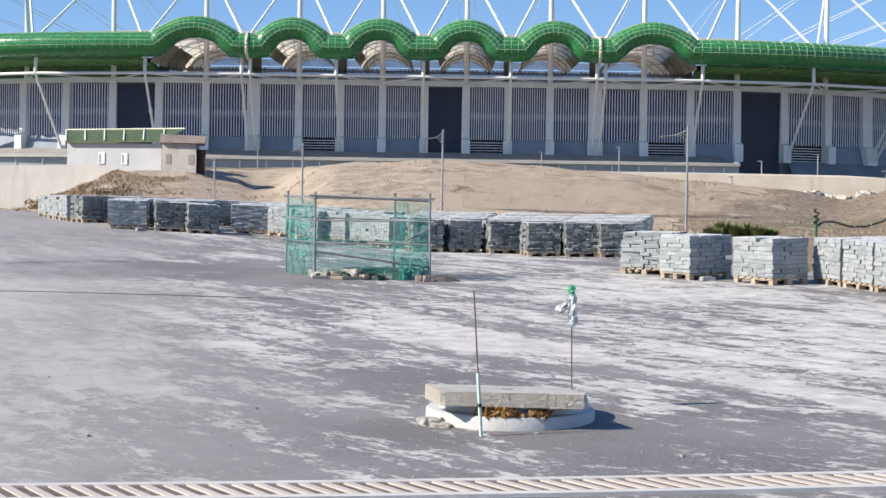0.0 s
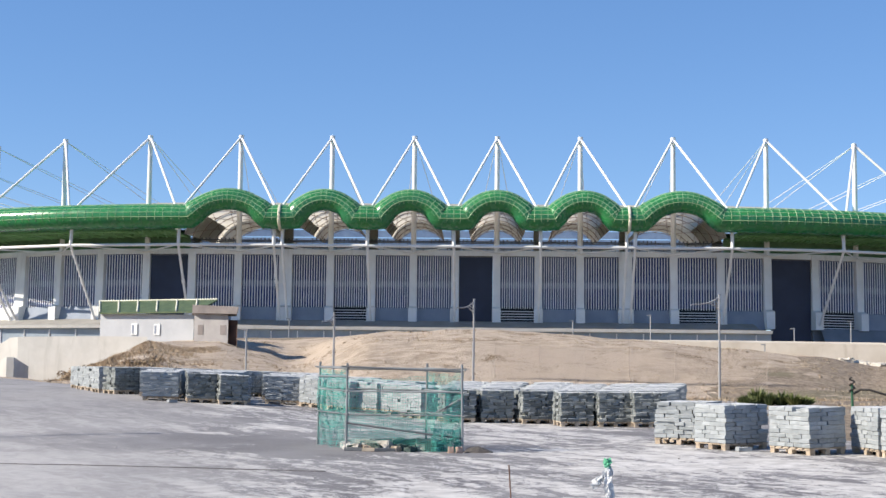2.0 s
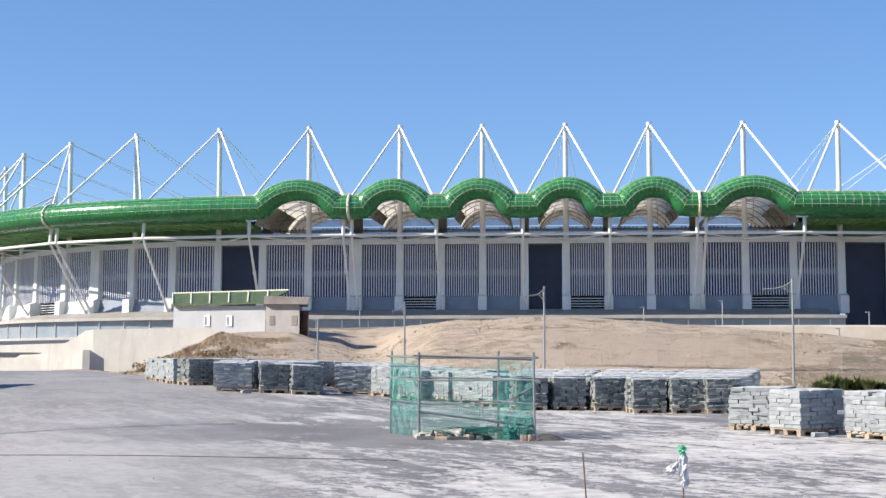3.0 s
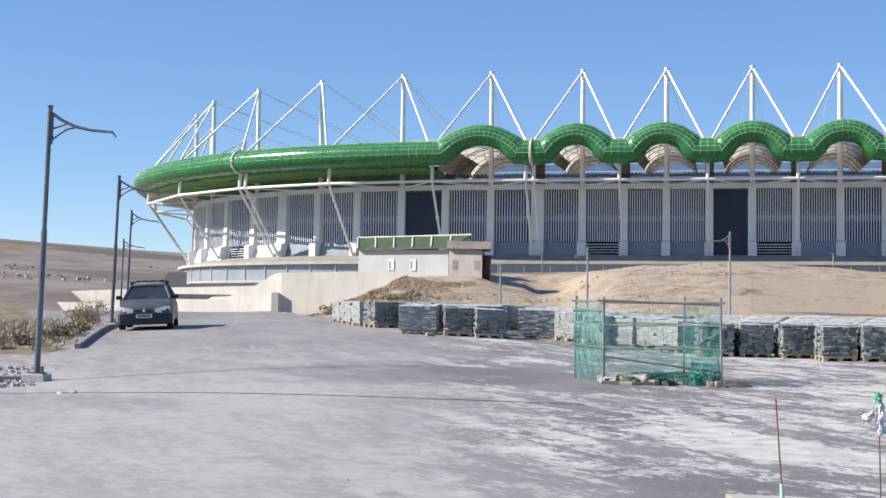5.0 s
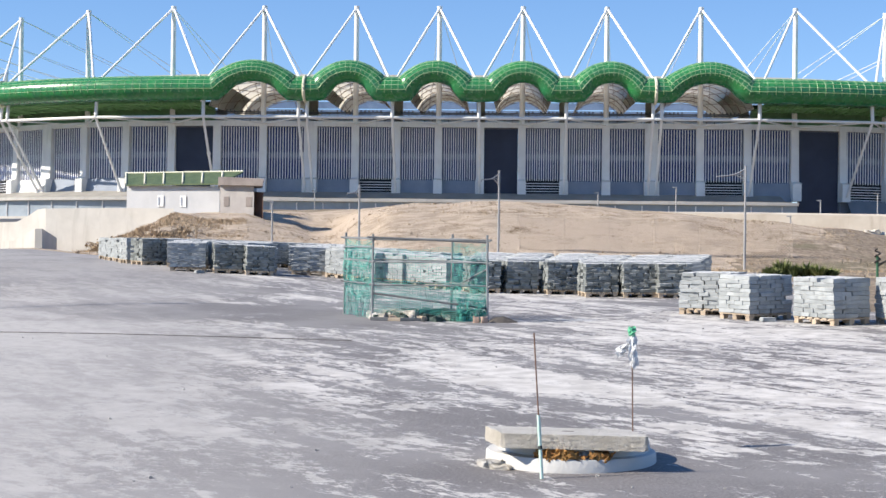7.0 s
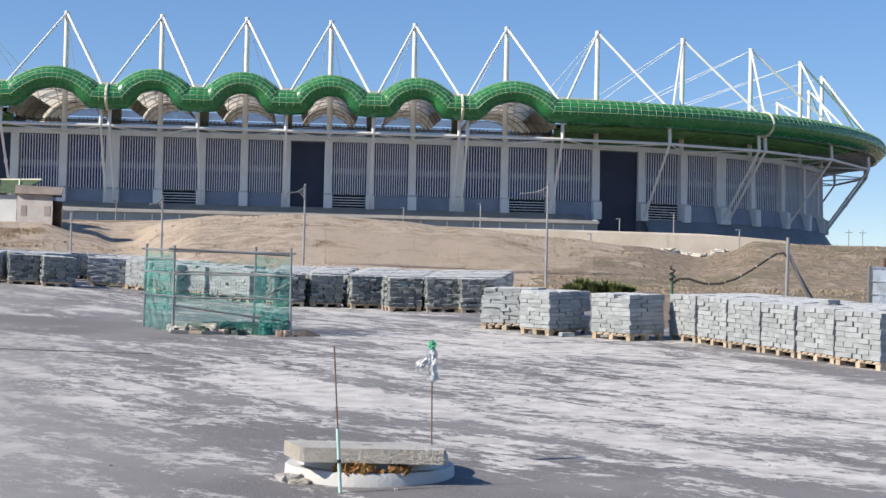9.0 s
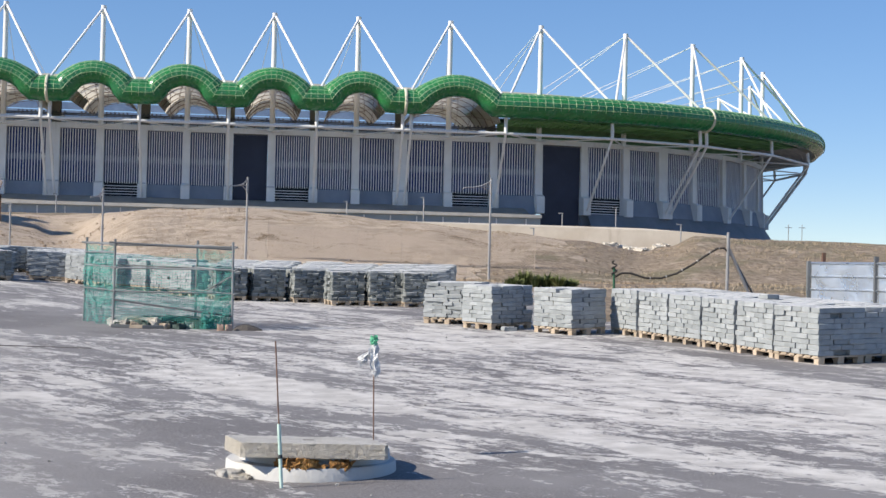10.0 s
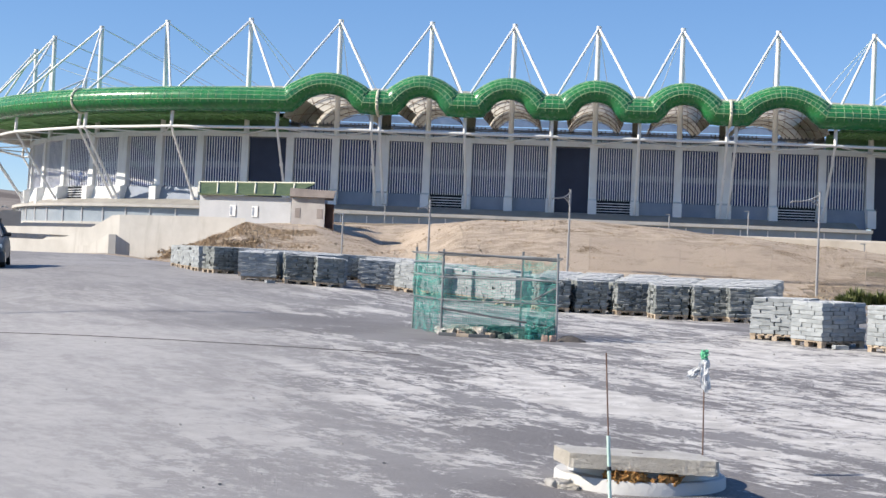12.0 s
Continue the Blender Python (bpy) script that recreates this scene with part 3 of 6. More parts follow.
def build_rim():
    g = Geo()
    n, sides = len(RIM), 28
    pts = [on_rim(i, 360 * j / sides) for i in range(n) for j in range(sides)]
    g.add(pts, [(i * sides + j, i * sides + (j + 1) % sides, (i + 1) * sides + (j + 1) % sides, (i + 1) * sides + j) for i in range(n - 1) for j in range(sides)])
    rim = part("roof_rim", g, GREEN, stadium, "glossy green panelled roof rim", True)
    g = Geo()
    for q in (-8, 14, 36, 58, 80, 102, 124):
        g.tube([on_rim(i, q, 0.02) for i in range(n)], 0.034, 4)
    part("long_rib", g, RIB, rim, "cream lengthwise roof ribs")
    g = Geo()
    for i in range(0, n):
        g.tube([on_rim(i, q, 0.02) for q in range(-22, 130, 12)], 0.028, 4)
    part("cross_rib", g, RIB, rim, "cream crosswise roof ribs")
    for s in both(TWIN + (125,)):
        k = min(range(n), key=lambda i: abs(RIM[i][0] - s))
        g = Geo()
        g.tube([on_rim(k, q, 0.06) for q in range(0, 360, 15)], 0.22, 6, closed=True)
        part("seam_ring", g, SEAM, rim, "cream ring over the rim's expansion joint", True)
    # green soffit that runs back from the rim to the head of the wall, on the plain stretches
    for lo, hi, skin in ((-158, -106.0, VAULT), (-106.0, -41.0, SOFFIT), (41.0, 97.0, SOFFIT), (97.0, 158, VAULT)):
        g = Geo()
        if skin is SOFFIT:
            g.sheet(lambda u, v: ring3(lo + (hi - lo) * u, RING_OUT - 0.6 - (RING_OUT + 1.5) * v, 25.2 - 0.5 * math.sin(v * math.pi) + 0.35 * v), 90, 6)
        else:
            g.sheet(lambda u, v: ring3(lo + (hi - lo) * u, RING_OUT + 2.02 - (RING_OUT + 3.4) * v, along(((0, 26.1), (0.17, 24.85), (1, 25.3)), v)), 90, 14)
        part("soffit", g, skin, stadium, "dark green soffit under the roof edge" if skin is SOFFIT else "beige sheeted soffit under the roof edge", True)
        g = Geo()
        for k in range(4):
            g.tube([ring3(lo + (hi - lo) * i / 90, RING_OUT - 2.0 - 2.1 * k, 24.75) for i in range(91)], 0.10, 4)
        rnd = random.Random(int(lo) + 400)
        for i in range(91):
            for step in (-2, 1, 2):
                j = min(max(i + step, 0), 90)
                if rnd.random() < 0.8:
                    g.tube([ring3(lo + (hi - lo) * i / 90, RING_OUT - 0.9, 24.85), ring3(lo + (hi - lo) * j / 90, 0.2 + 4 * rnd.random(), 24.45 + 0.35 * rnd.random())], 0.05 + 0.05 * rnd.random(), 4)
        part("soffit_lattice", g, SOFFIT_BAR if skin is SOFFIT else RING_GREY, stadium, "lattice bars under the roof")
        g = Geo()
        g.sheet(lambda u, v: ring3(lo + (hi - lo) * u, -1.2, 22.8 + 3.2 * v), 60, 1)
        part("upper_wall", g, RECESS, stadium, "dull green recess above the wall")


def build_vaults():
    """The sheeted barrel roofs behind the arches, with purlins, and the flat roof strips between them."""
    def spread(u, v):
        """Share of the half circle: the sheet narrows a little towards the back."""
        lo = 0.10 + 0.06 * v
        return lo + (1 - 2 * lo) * u
    for a, zc, r in ARCHES:
        rr = r - 0.35
        g = Geo()
        g.sheet(lambda u, v: ring3(a, RING_OUT - 0.3 - 36 * v, zc) + Vector((-rr * math.cos(math.pi * spread(u, v)), 0, rr * math.sin(math.pi * spread(u, v)))), 24, 10)
        vault = part("vault", g, VAULT, stadium, "beige barrel vault behind the arch", True)
        for k in range(8):
            v = k / 7
            part("purlin", Geo().tube([ring3(a, RING_OUT - 0.3 - 36 * v, zc) + Vector((-rr * 0.975 * math.cos(math.pi * spread(u / 14, v)), 0, rr * 0.975 * math.sin(math.pi * spread(u / 14, v)))) for u in range(15)], 0.055, 4), LATTICE, vault)
        for u in range(0, 13, 2):
            for lean in (-4.0, 4.0):
                if 0 <= u + lean <= 12:
                    part("purlin", Geo().tube([ring3(a, RING_OUT - 0.3 - 36 * v, zc) + Vector((-rr * 0.97 * math.cos(math.pi * spread((u + lean * v) / 12, v)), 0, rr * 0.97 * math.sin(math.pi * spread((u + lean * v) / 12, v)))) for v in (0, 0.25, 0.5, 0.75, 1)], 0.05, 4), LATTICE, vault)
    g = Geo()
    g.sheet(lambda u, v: ring3(-158 + 316 * u, -13 - 30 * v, 31.8 + 2.2 * v), 120, 3)
    part("inner_roof", g, VAULT, stadium, "beige roof sheet over the stands", True)
    # roof deck between the arches and over the plain stretches
    edges = sorted(a + s * 3.35 for a, zc, r in ARCHES for s in (-1, 1) if r < 6) + sorted(a + s * 4.3 for a, zc, r in ARCHES for s in (-1, 1) if r > 6)
    edges = sorted(edges)
    for lo, hi in [(-158.0, edges[0])] + list(zip(edges[1:-1:2], edges[2::2])) + [(edges[-1], 158.0)]:
        g = Geo()
        start = RING_OUT - 0.4
        g.sheet(lambda u, v: ring3(lo + (hi - lo) * u, start - (start + 12.8) * v, 27.58 + 0.05 * math.sin(9 * u + 5 * v)), max(2, round((hi - lo) / 3)), 3)
        part("roof_deck", g, SOFFIT, stadium, "roof deck behind the rim", True)
    # terrace behind the wall: parapet rail, posts and the pale sheets of the far stand
    g = Geo()
    for z in (23.45, 23.95, 24.5):
        g.tube([ring3(-46 + 92 * i / 60, -1.5, z) for i in range(61)], 0.055 if z < 24.4 else 0.10, 4)
    for i in range(0, 150):
        if i % 15 not in (6, 7, 8, 14):
            p = ring3(-46 + 92 * i / 150, -1.5, 24.5)
            g.tube([p, p + Vector((0, 0, 0.34))], 0.12, 5)
    for i in range(75):
        p = ring3(-46 + 92 * (i + 0.5) / 75, -1.5, 22.9)
        g.tube([p, p + Vector((0, 0, 1.7))], 0.045, 4)
    ring_bar(g, -46, 46, 30, -1.7, -1.9, 24.22, 24.38)
    part("terrace_rail", g, DARK_STEEL, stadium, "dark terrace rail with short posts")
    for s in [k for k in both(NODES) if abs(k) < 45]:
        m = Matrix.Translation((*ring(s), 0)) @ Matrix.Rotation(radians(facing(s)), 4, "Z")
        part("roof_pier", Geo().box(0, 2.8, 22.8, 1.3, 1.2, 4.2, m, chamfer=0.1), PIER, stadium, "dark pier under the roof valley")
    inner = [k for k in both(NODES) if abs(k) < 45]
    for lo, hi in zip(inner, inner[1:]):
        g = ring_bar(Geo(), lo + 0.9, hi - 0.9, 3, -2.5, -2.62, 22.75, 24.1)
        part("terrace_panel", g, PALE_SHEET, stadium, "pale blue-white terrace panel")
    for k in range(4):
        g = Geo()
        g.sheet(lambda u, v: Vector((MID_X - 66 + 132 * u, WALL_Y + 70 + 1.5 * k, 27.4 + 1.75 * k + 1.4 * v)), 30, 1)
        part("far_stand", g, FAR_SHEET, stadium, "pale blue-white sheets of the far stand")


def build_wall():
    # columns, each a slightly tapered pier with a base block
    wide = {25.9: 2.1, 70.5: 2.1, 125: 2.1}
    for s in both(COLUMNS):
        w = wide.get(abs(s), 1.22)
        m = Matrix.Translation((*ring(s), 0)) @ Matrix.Rotation(radians(facing(s)), 4, "Z")
        g = Geo()
        prof = [(FOOT_Z - 0.6, -1.75, 0.9), (FOOT_Z + 2.0, -1.75, 0.9), (FOOT_Z + 2.35, -0.75, 0.9), (HEAD_Z, -0.5, 0.9)]
        pts, hw = [], w / 2
        for z, front, back in prof:
            k = hw * (1.06 if z < FOOT_Z + 2.32 else 0.96)
            pts += [m @ Vector((a, b, z)) for a, b in ((-k, front), (k, front), (k, back), (-k, back))]
        faces = [(3, 2, 1, 0), (12, 13, 14, 15)] + [(4 * i + j, 4 * i + (j + 1) % 4, 4 * i + 4 + (j + 1) % 4, 4 * i + 4 + j) for i in range(3) for j in range(4)]
        part("column", g.add(pts, faces), CONCRETE, stadium)
    # head beam along the top of the wall
    g = Geo()
    for z0, z1, out in ((22.15, 22.95, 0.45),):
        ring_bar(g, -154, 154, 200, out, -0.5, z0, z1)
    part("head_beam", g, CONCRETE, stadium, "grey concrete beam along the wall head")
    # bays: louvres over a parapet, some with a black vent, three with tall navy doors
    marks = both(COLUMNS)
    for a, b in zip(marks, marks[1:]):
        mid, n = (a + b) / 2, 14
        door = abs(mid - 3.2) < 1 or abs(mid - 51.3) < 1 or abs(mid + 43.9) < 1
        vent = any(abs(mid - k) < 1 for k in (-15.9, 9.5, 36.8, 58.9, -82.7, -29.6 - 70))
        pad = 0.72
        m = Matrix.Translation((*ring(mid), 0)) @ Matrix.Rotation(radians(facing(mid)), 4, "Z")
        w = (Vector(ring(b)) - Vector(ring(a))).length - 2 * pad + (0.2 if door else 0)
        if door:
            d = part("door_panel", Geo().box(0, 0.05, FOOT_Z - 3.0, w, 0.25, HEAD_Z - FOOT_Z + 2.2, m), DOOR_NAVY, stadium, "tall navy blue sliding door")
            part("door_rail", Geo().box(0, -0.12, HEAD_Z - 0.95, w + 0.5, 0.2, 0.25, m), DARK_STEEL, d)
            continue
        back = part("cladding", Geo().box(0, 0.45, 13.7, w + 0.5, 0.2, 8.6, m), BEHIND, stadium, "dark blue cladding behind the louvres")
        part("band", Geo().box(0, 0.325, 17.3, w + 0.4, 0.04, 0.9, m), MIDBAND, back, "blue-grey band")
        g = Geo()
        for i in range(n):
            x = -w / 2 + w * (i + 0.5) / n
            g.box(x, -0.10, 14.15, 0.118, 0.09, 7.9, m)
        part("louvre", g, LOUVRE, stadium, "upright pale grey louvre blades")
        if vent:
            # solid black panel behind the blades; the vent's shade is its colour
            v = part("vent", Geo().box(0, 0.35, 11.5, w + 0.3, 0.2, 2.9, m), VENT_SHADE, stadium, "black panel for the shade inside the vent")
            g = Geo()
            for i in range(6):
                g.box(0, 0.1, 11.7 + 0.40 * i, w + 0.2, 0.20, 0.10, m)
            part("vent_blade", g, LOUVRE, v, "level grey vent blades")
        else:
            g = Geo()
            hw = w / 2 + 0.25
            pts = [m @ Vector((x, y, z)) for x in (-hw, hw) for y, z in ((-0.95, 11.2), (-0.15, 14.1), (0.3, 14.1), (0.3, 11.2))]
            g.add(pts, [(0, 1, 2, 3), (7, 6, 5, 4), (0, 4, 5, 1), (1, 5, 6, 2), (2, 6, 7, 3), (3, 7, 4, 0)])
            # parapets round the left bend are paler: sunlight put into their colour
            part("parapet", g, SILL_BLUE if mid > -70 else CONCRETE, stadium, "sloping blue-grey parapet" if mid > -70 else "sloping parapet in a paler colour for its sunlit stretch")
    # apron and podium
    g = Geo()
    g.sheet(lambda u, v: ring3(-158 + 203 * u, 0.6 + 9.2 * v - pulled(-158 + 203 * u) * v, along(((0, 12.15), (0.5, 11.0), (1, 10.72)), v)), 100, 8)
    part("apron", g, APRON, stadium, "grey concrete apron round the foot", True)
    g = Geo()
    g.sheet(lambda u, v: ring3(55.6 + 100 * u, 0.9 + 3.2 * v, 11.6 - 4.6 * v), 60, 3)
    part("plinth", ring_bar(Geo(), 43.5, 57.0, 8, 0.5, -0.6, 2.0, 9.4), BASE_GREY, stadium, "slate-grey plinth below the tall door")
    part("plinth", ring_bar(Geo(), 54.7, 156.0, 60, 0.4, -0.6, 2.0, 11.55), BASE_GREY, stadium, "slate-grey plinth below the columns")
    part("battered_base", g, BASE_GREY, stadium, "sloping blue-grey base below the columns", True)
    g = Geo()
    n = 150
    ring_bar(g, -156, 45, n, 10.6, 9.6, 10.3, 10.75, pulled)
    podium = part("podium_edge", g, PALE_WALL, stadium, "pale podium slab edge")
    g = Geo()
    ring_bar(g, -156, 45, n, 9.9, 9.4, 7.9, 10.32, pulled)
    part("podium_glazing", g, GLAZING, podium, "pale blue glazing below the podium")
    g = Geo()
    ring_bar(g, -156, 45, n, 10.5, 9.3, 2.0, 7.9, pulled)
    part("podium_wall", g, PALE_WALL, podium, "pale wall below the podium glazing")
    g = Geo()
    post = Geo().box(0, 0, 0, 0.16, 0.16, 2.2).mesh("podium_post", CONCRETE)
    for i in range(52):
        ob = part("podium_post", post, None, podium)
        ob.matrix_basis = Matrix.Translation(ring3(-156 + 201 * (i + 0.5) / 52, 10.0 - pulled(-156 + 201 * (i + 0.5) / 52), 7.9))


def build_masts():
    for s in both(MASTS):
        foot, top = ring3(s, 0.2, 22.5), ring3(s, 0.2, 40.25)
        mast = part("mast", Geo().tube([foot, foot.lerp(top, 0.5), top], 0.42, 12, 0.36), WHITE_STEEL, stadium, "tall white steel mast", True)
        part("mast_cap", Geo().tube([top - Vector((0, 0, 0.5)), top + Vector((0, 0, 0.35))], 0.40, 10), WHITE_STEEL, mast, smooth_shade=True)
        near = sorted(both(NODES), key=lambda k: abs(k - s))[:2]
        for k in near:
            end = ring3(k + (0.45 if s > k else -0.45), RING_OUT - 0.4, 28.3)
            part("stay", Geo().tube([top + Vector((0, 0, 0.1)), end], 0.19, 8), WHITE_STEEL, stadium, "white raking stay tube", True)
        for k in (-3.2, 3.2):
            part("cable", Geo().tube([top, ring3(s + k, -34, 30.5)], 0.055, 5), WHITE_STEEL, stadium, "thin white roof cable")


def build_struts():
    g = Geo()
    path = [ring3(k, RING_OUT - 0.3, TRUSS_Z) for k in both(NODES)]
    part("ring_tube", g.tube(path, 0.22, 8), WHITE_STEEL, stadium, "white ring tube below the roof rim", True)
    for s in both(NODES):
        twin = abs(s) in TWIN or abs(s) == 125
        for d in ((-0.62, 0.62) if twin else (0.0,)):
            node = ring3(s + d, RING_OUT - 0.3, TRUSS_Z)
            part("hanger", Geo().tube([node, ring3(s + d, RING_OUT - 0.5, 25.6)], 0.27, 8), WHITE_STEEL, stadium, smooth_shade=True)
            foot = ring3(s + d * 0.95, 1.75, FOOT_Z + 0.1)
            st = part("strut", Geo().tube([node, foot], 0.20, 8), WHITE_STEEL, stadium, "white raking strut", True)
            part("strut_joint", Geo().tube([node.lerp(foot, 0.47), node.lerp(foot, 0.51)], 0.28, 8), WHITE_STEEL, st, smooth_shade=True)
        for k in sorted(both(MASTS), key=lambda k: abs(k - s))[:2]:
            part("brace", Geo().tube([ring3(s, RING_OUT - 0.3, TRUSS_Z), ring3(k, 0.6, 22.5)], 0.12, 6), WHITE_STEEL, stadium, smooth_shade=True)


build_rim()
build_vaults()
build_wall()
build_masts()
build_struts()

# ---------------------------------------------------------------- yard things


def at_ground(x, y, yaw=0.0, lift=0.0):
    return pose(x, y, ground_height(x, y) + lift, 0, 0, yaw)


def on_ground(x, y, yaw=0.0, lift=0.0):
    """A pose that stands square on the slope of the ground."""
    d = 0.5
    up = Vector((ground_height(x - d, y) - ground_height(x + d, y), ground_height(x, y - d) - ground_height(x, y + d), 2 * d)).normalized()
    return Matrix.Translation((x, y, ground_height(x, y) + lift)) @ Vector((0, 0, 1)).rotation_difference(up).to_matrix().to_4x4() @ pose(0, 0, 0, 0, 0, yaw)


def rough_block(sx, sy, sz, cuts, jag, seed, top_jag=None, often=9):
    """A block of broken concrete: a cut-up box with its skin pushed about."""
    bm = bmesh.new()
    bmesh.ops.create_cube(bm, size=1.0)
    bmesh.ops.subdivide_edges(bm, edges=bm.edges, cuts=cuts, use_grid_fill=True)
    rnd = random.Random(seed)
    off = Vector((rnd.random() * 50, rnd.random() * 50, rnd.random() * 50))
    for v in bm.verts:
        p = Vector((v.co.x * sx, v.co.y * sy, v.co.z * sz))
        rim = sum(abs(abs(c) - 0.5) < 1e-4 for c in v.co)
        k = jag * (2.2 if rim > 1 else 1.0)
        if abs(v.co.z - 0.5) < 1e-4 and rim == 1 and top_jag is not None:
            k = top_jag
        p += (noise.noise_vector(p * often + off) + 0.5 * noise.noise_vector(p * often * 2.7 + off)) * k
        if rim > 1:
            p *= 1 - 0.012 * rim
        v.co = p + Vector((0, 0, sz / 2))
    me = bpy.data.meshes.new("rough_block")
    bm.to_mesh(me)
    bm.free()
    return me


def manhole():
    x, y = 0.475, 11.505
    top = at_ground(x, y)
    ring_ob = thing("manhole_ring", "grey concrete manhole ring standing proud of the asphalt", "manhole", top)
    g = Geo()
    n = 56
    prof = [(0.66, -0.05), (0.655, 0.072), (0.645, 0.085), (0.50, 0.085), (0.485, 0.07), (0.48, -0.05)]
    pts = [(r * math.cos(2 * math.pi * i / n), r * math.sin(2 * math.pi * i / n), z) for i in range(n) for r, z in prof]
    k = len(prof)
    g.add(pts, [(i * k + j, ((i + 1) % n) * k + j, ((i + 1) % n) * k + (j + 1) % k, i * k + (j + 1) % k) for i in range(n) for j in range(k)])
    part("lower_ring", g, RING_PALE, ring_ob, smooth_shade=True)
    g = Geo()
    prof = [(0.585, 0.085), (0.575, 0.172), (0.47, 0.172), (0.46, 0.085)]
    k = len(prof)
    pts = [(r * math.cos(2 * math.pi * i / n) + 0.03, r * math.sin(2 * math.pi * i / n) + 0.05, z) for i in range(n) for r, z in prof]
    g.add(pts, [(i * k + j, ((i + 1) % n) * k + j, ((i + 1) % n) * k + (j + 1) % k, i * k + (j + 1) % k) for i in range(n) for j in range(k)])
    part("collar", g, RING_PALE, ring_ob, smooth_shade=True)
    foam = plain("rusty_foam", (0.26, 0.12, 0.035), (0.50, 0.28, 0.09), 12.0, 60.0, (0.9, 0.98), strength=0.9, far=0.02)
    for k, (a, s) in enumerate(((-113, 0.09), (-109, 0.12), (-104.5, 0.13), (-100, 0.11), (-96, 0.13), (-91.5, 0.10), (-86, 0.06), (-75, 0.10), (-71, 0.11), (-66.5, 0.08))):
        me = rough_block(s * 0.75, s * 0.5, s * 0.46, 6, 0.022, k, often=38)
        me.materials.append(foam)
        ob = part("foam", me, None, ring_ob, "rust-brown crumbling foam")
        ob.matrix_basis = pose(0.612 * math.cos(radians(a)), 0.612 * math.sin(radians(a)), 0.080, 0, 0, a + 90)
    slab_m = rough_block(1.08, 0.40, 0.112, 38, 0.0034, 3, 0.0012, 34)
    for v in slab_m.vertices:
        v.co.x -= v.co.y * 0.33
    slab_m.materials.append(OLD_SLAB)
    slab_m.materials.append(BROKEN)
    for p in slab_m.polygons:
        p.material_index = int(p.normal.z < 0.6)
    slab = new("concrete_slab", slab_m)
    slab.matrix_basis = top @ pose(-0.06, -0.42, 0.158, 0.8, 0.5, -0.6)
    tagged(slab, "weathered concrete slab with chipped edges lying over the manhole", "slab")
    # no hole is cut: a dark plate carries the slot's shade as colour
    part("lifting_slot", Geo().box(0.02, -0.01, 0.1105, 0.085, 0.028, 0.004), plain("slot_shade", (0.10, 0.085, 0.07), (0.16, 0.14, 0.115), 9, 60), slab, "thin dark plate for the shade in the lifting slot")
    me = rough_block(0.19, 0.15, 0.058, 11, 0.012, 11, often=30)
    me.materials.append(OLD_SLAB)
    lump = new("concrete_lump", me)
    lump.matrix_basis = at_ground(-0.13, 11.13, 20, -0.01)
    tagged(lump, "broken pale concrete lump beside the manhole ring", "rubble")
    me = rough_block(0.15, 0.10, 0.03, 7, 0.010, 17, often=25)
    me.materials.append(BROKEN)
    lump = new("concrete_lump", me)
    lump.matrix_basis = at_ground(-0.06, 11.02, -12, -0.005)
    tagged(lump, "flat broken piece of pale concrete beside the manhole", "rubble")


def marker_rod(x, y, height, lean, label):
    rod = thing("marker_rod", label, "rod", at_ground(x, y, 0, -0.03))
    up = Vector((math.sin(radians(lean)), 0, math.cos(radians(lean))))
    g = Geo()
    steps = 60
    g.tube([up * (height * i / steps) for i in range(steps + 1)], 0.0062, 6)
    part("rebar", g, RUST, rod, "rust-brown ribbed bar", True)
    return rod, up


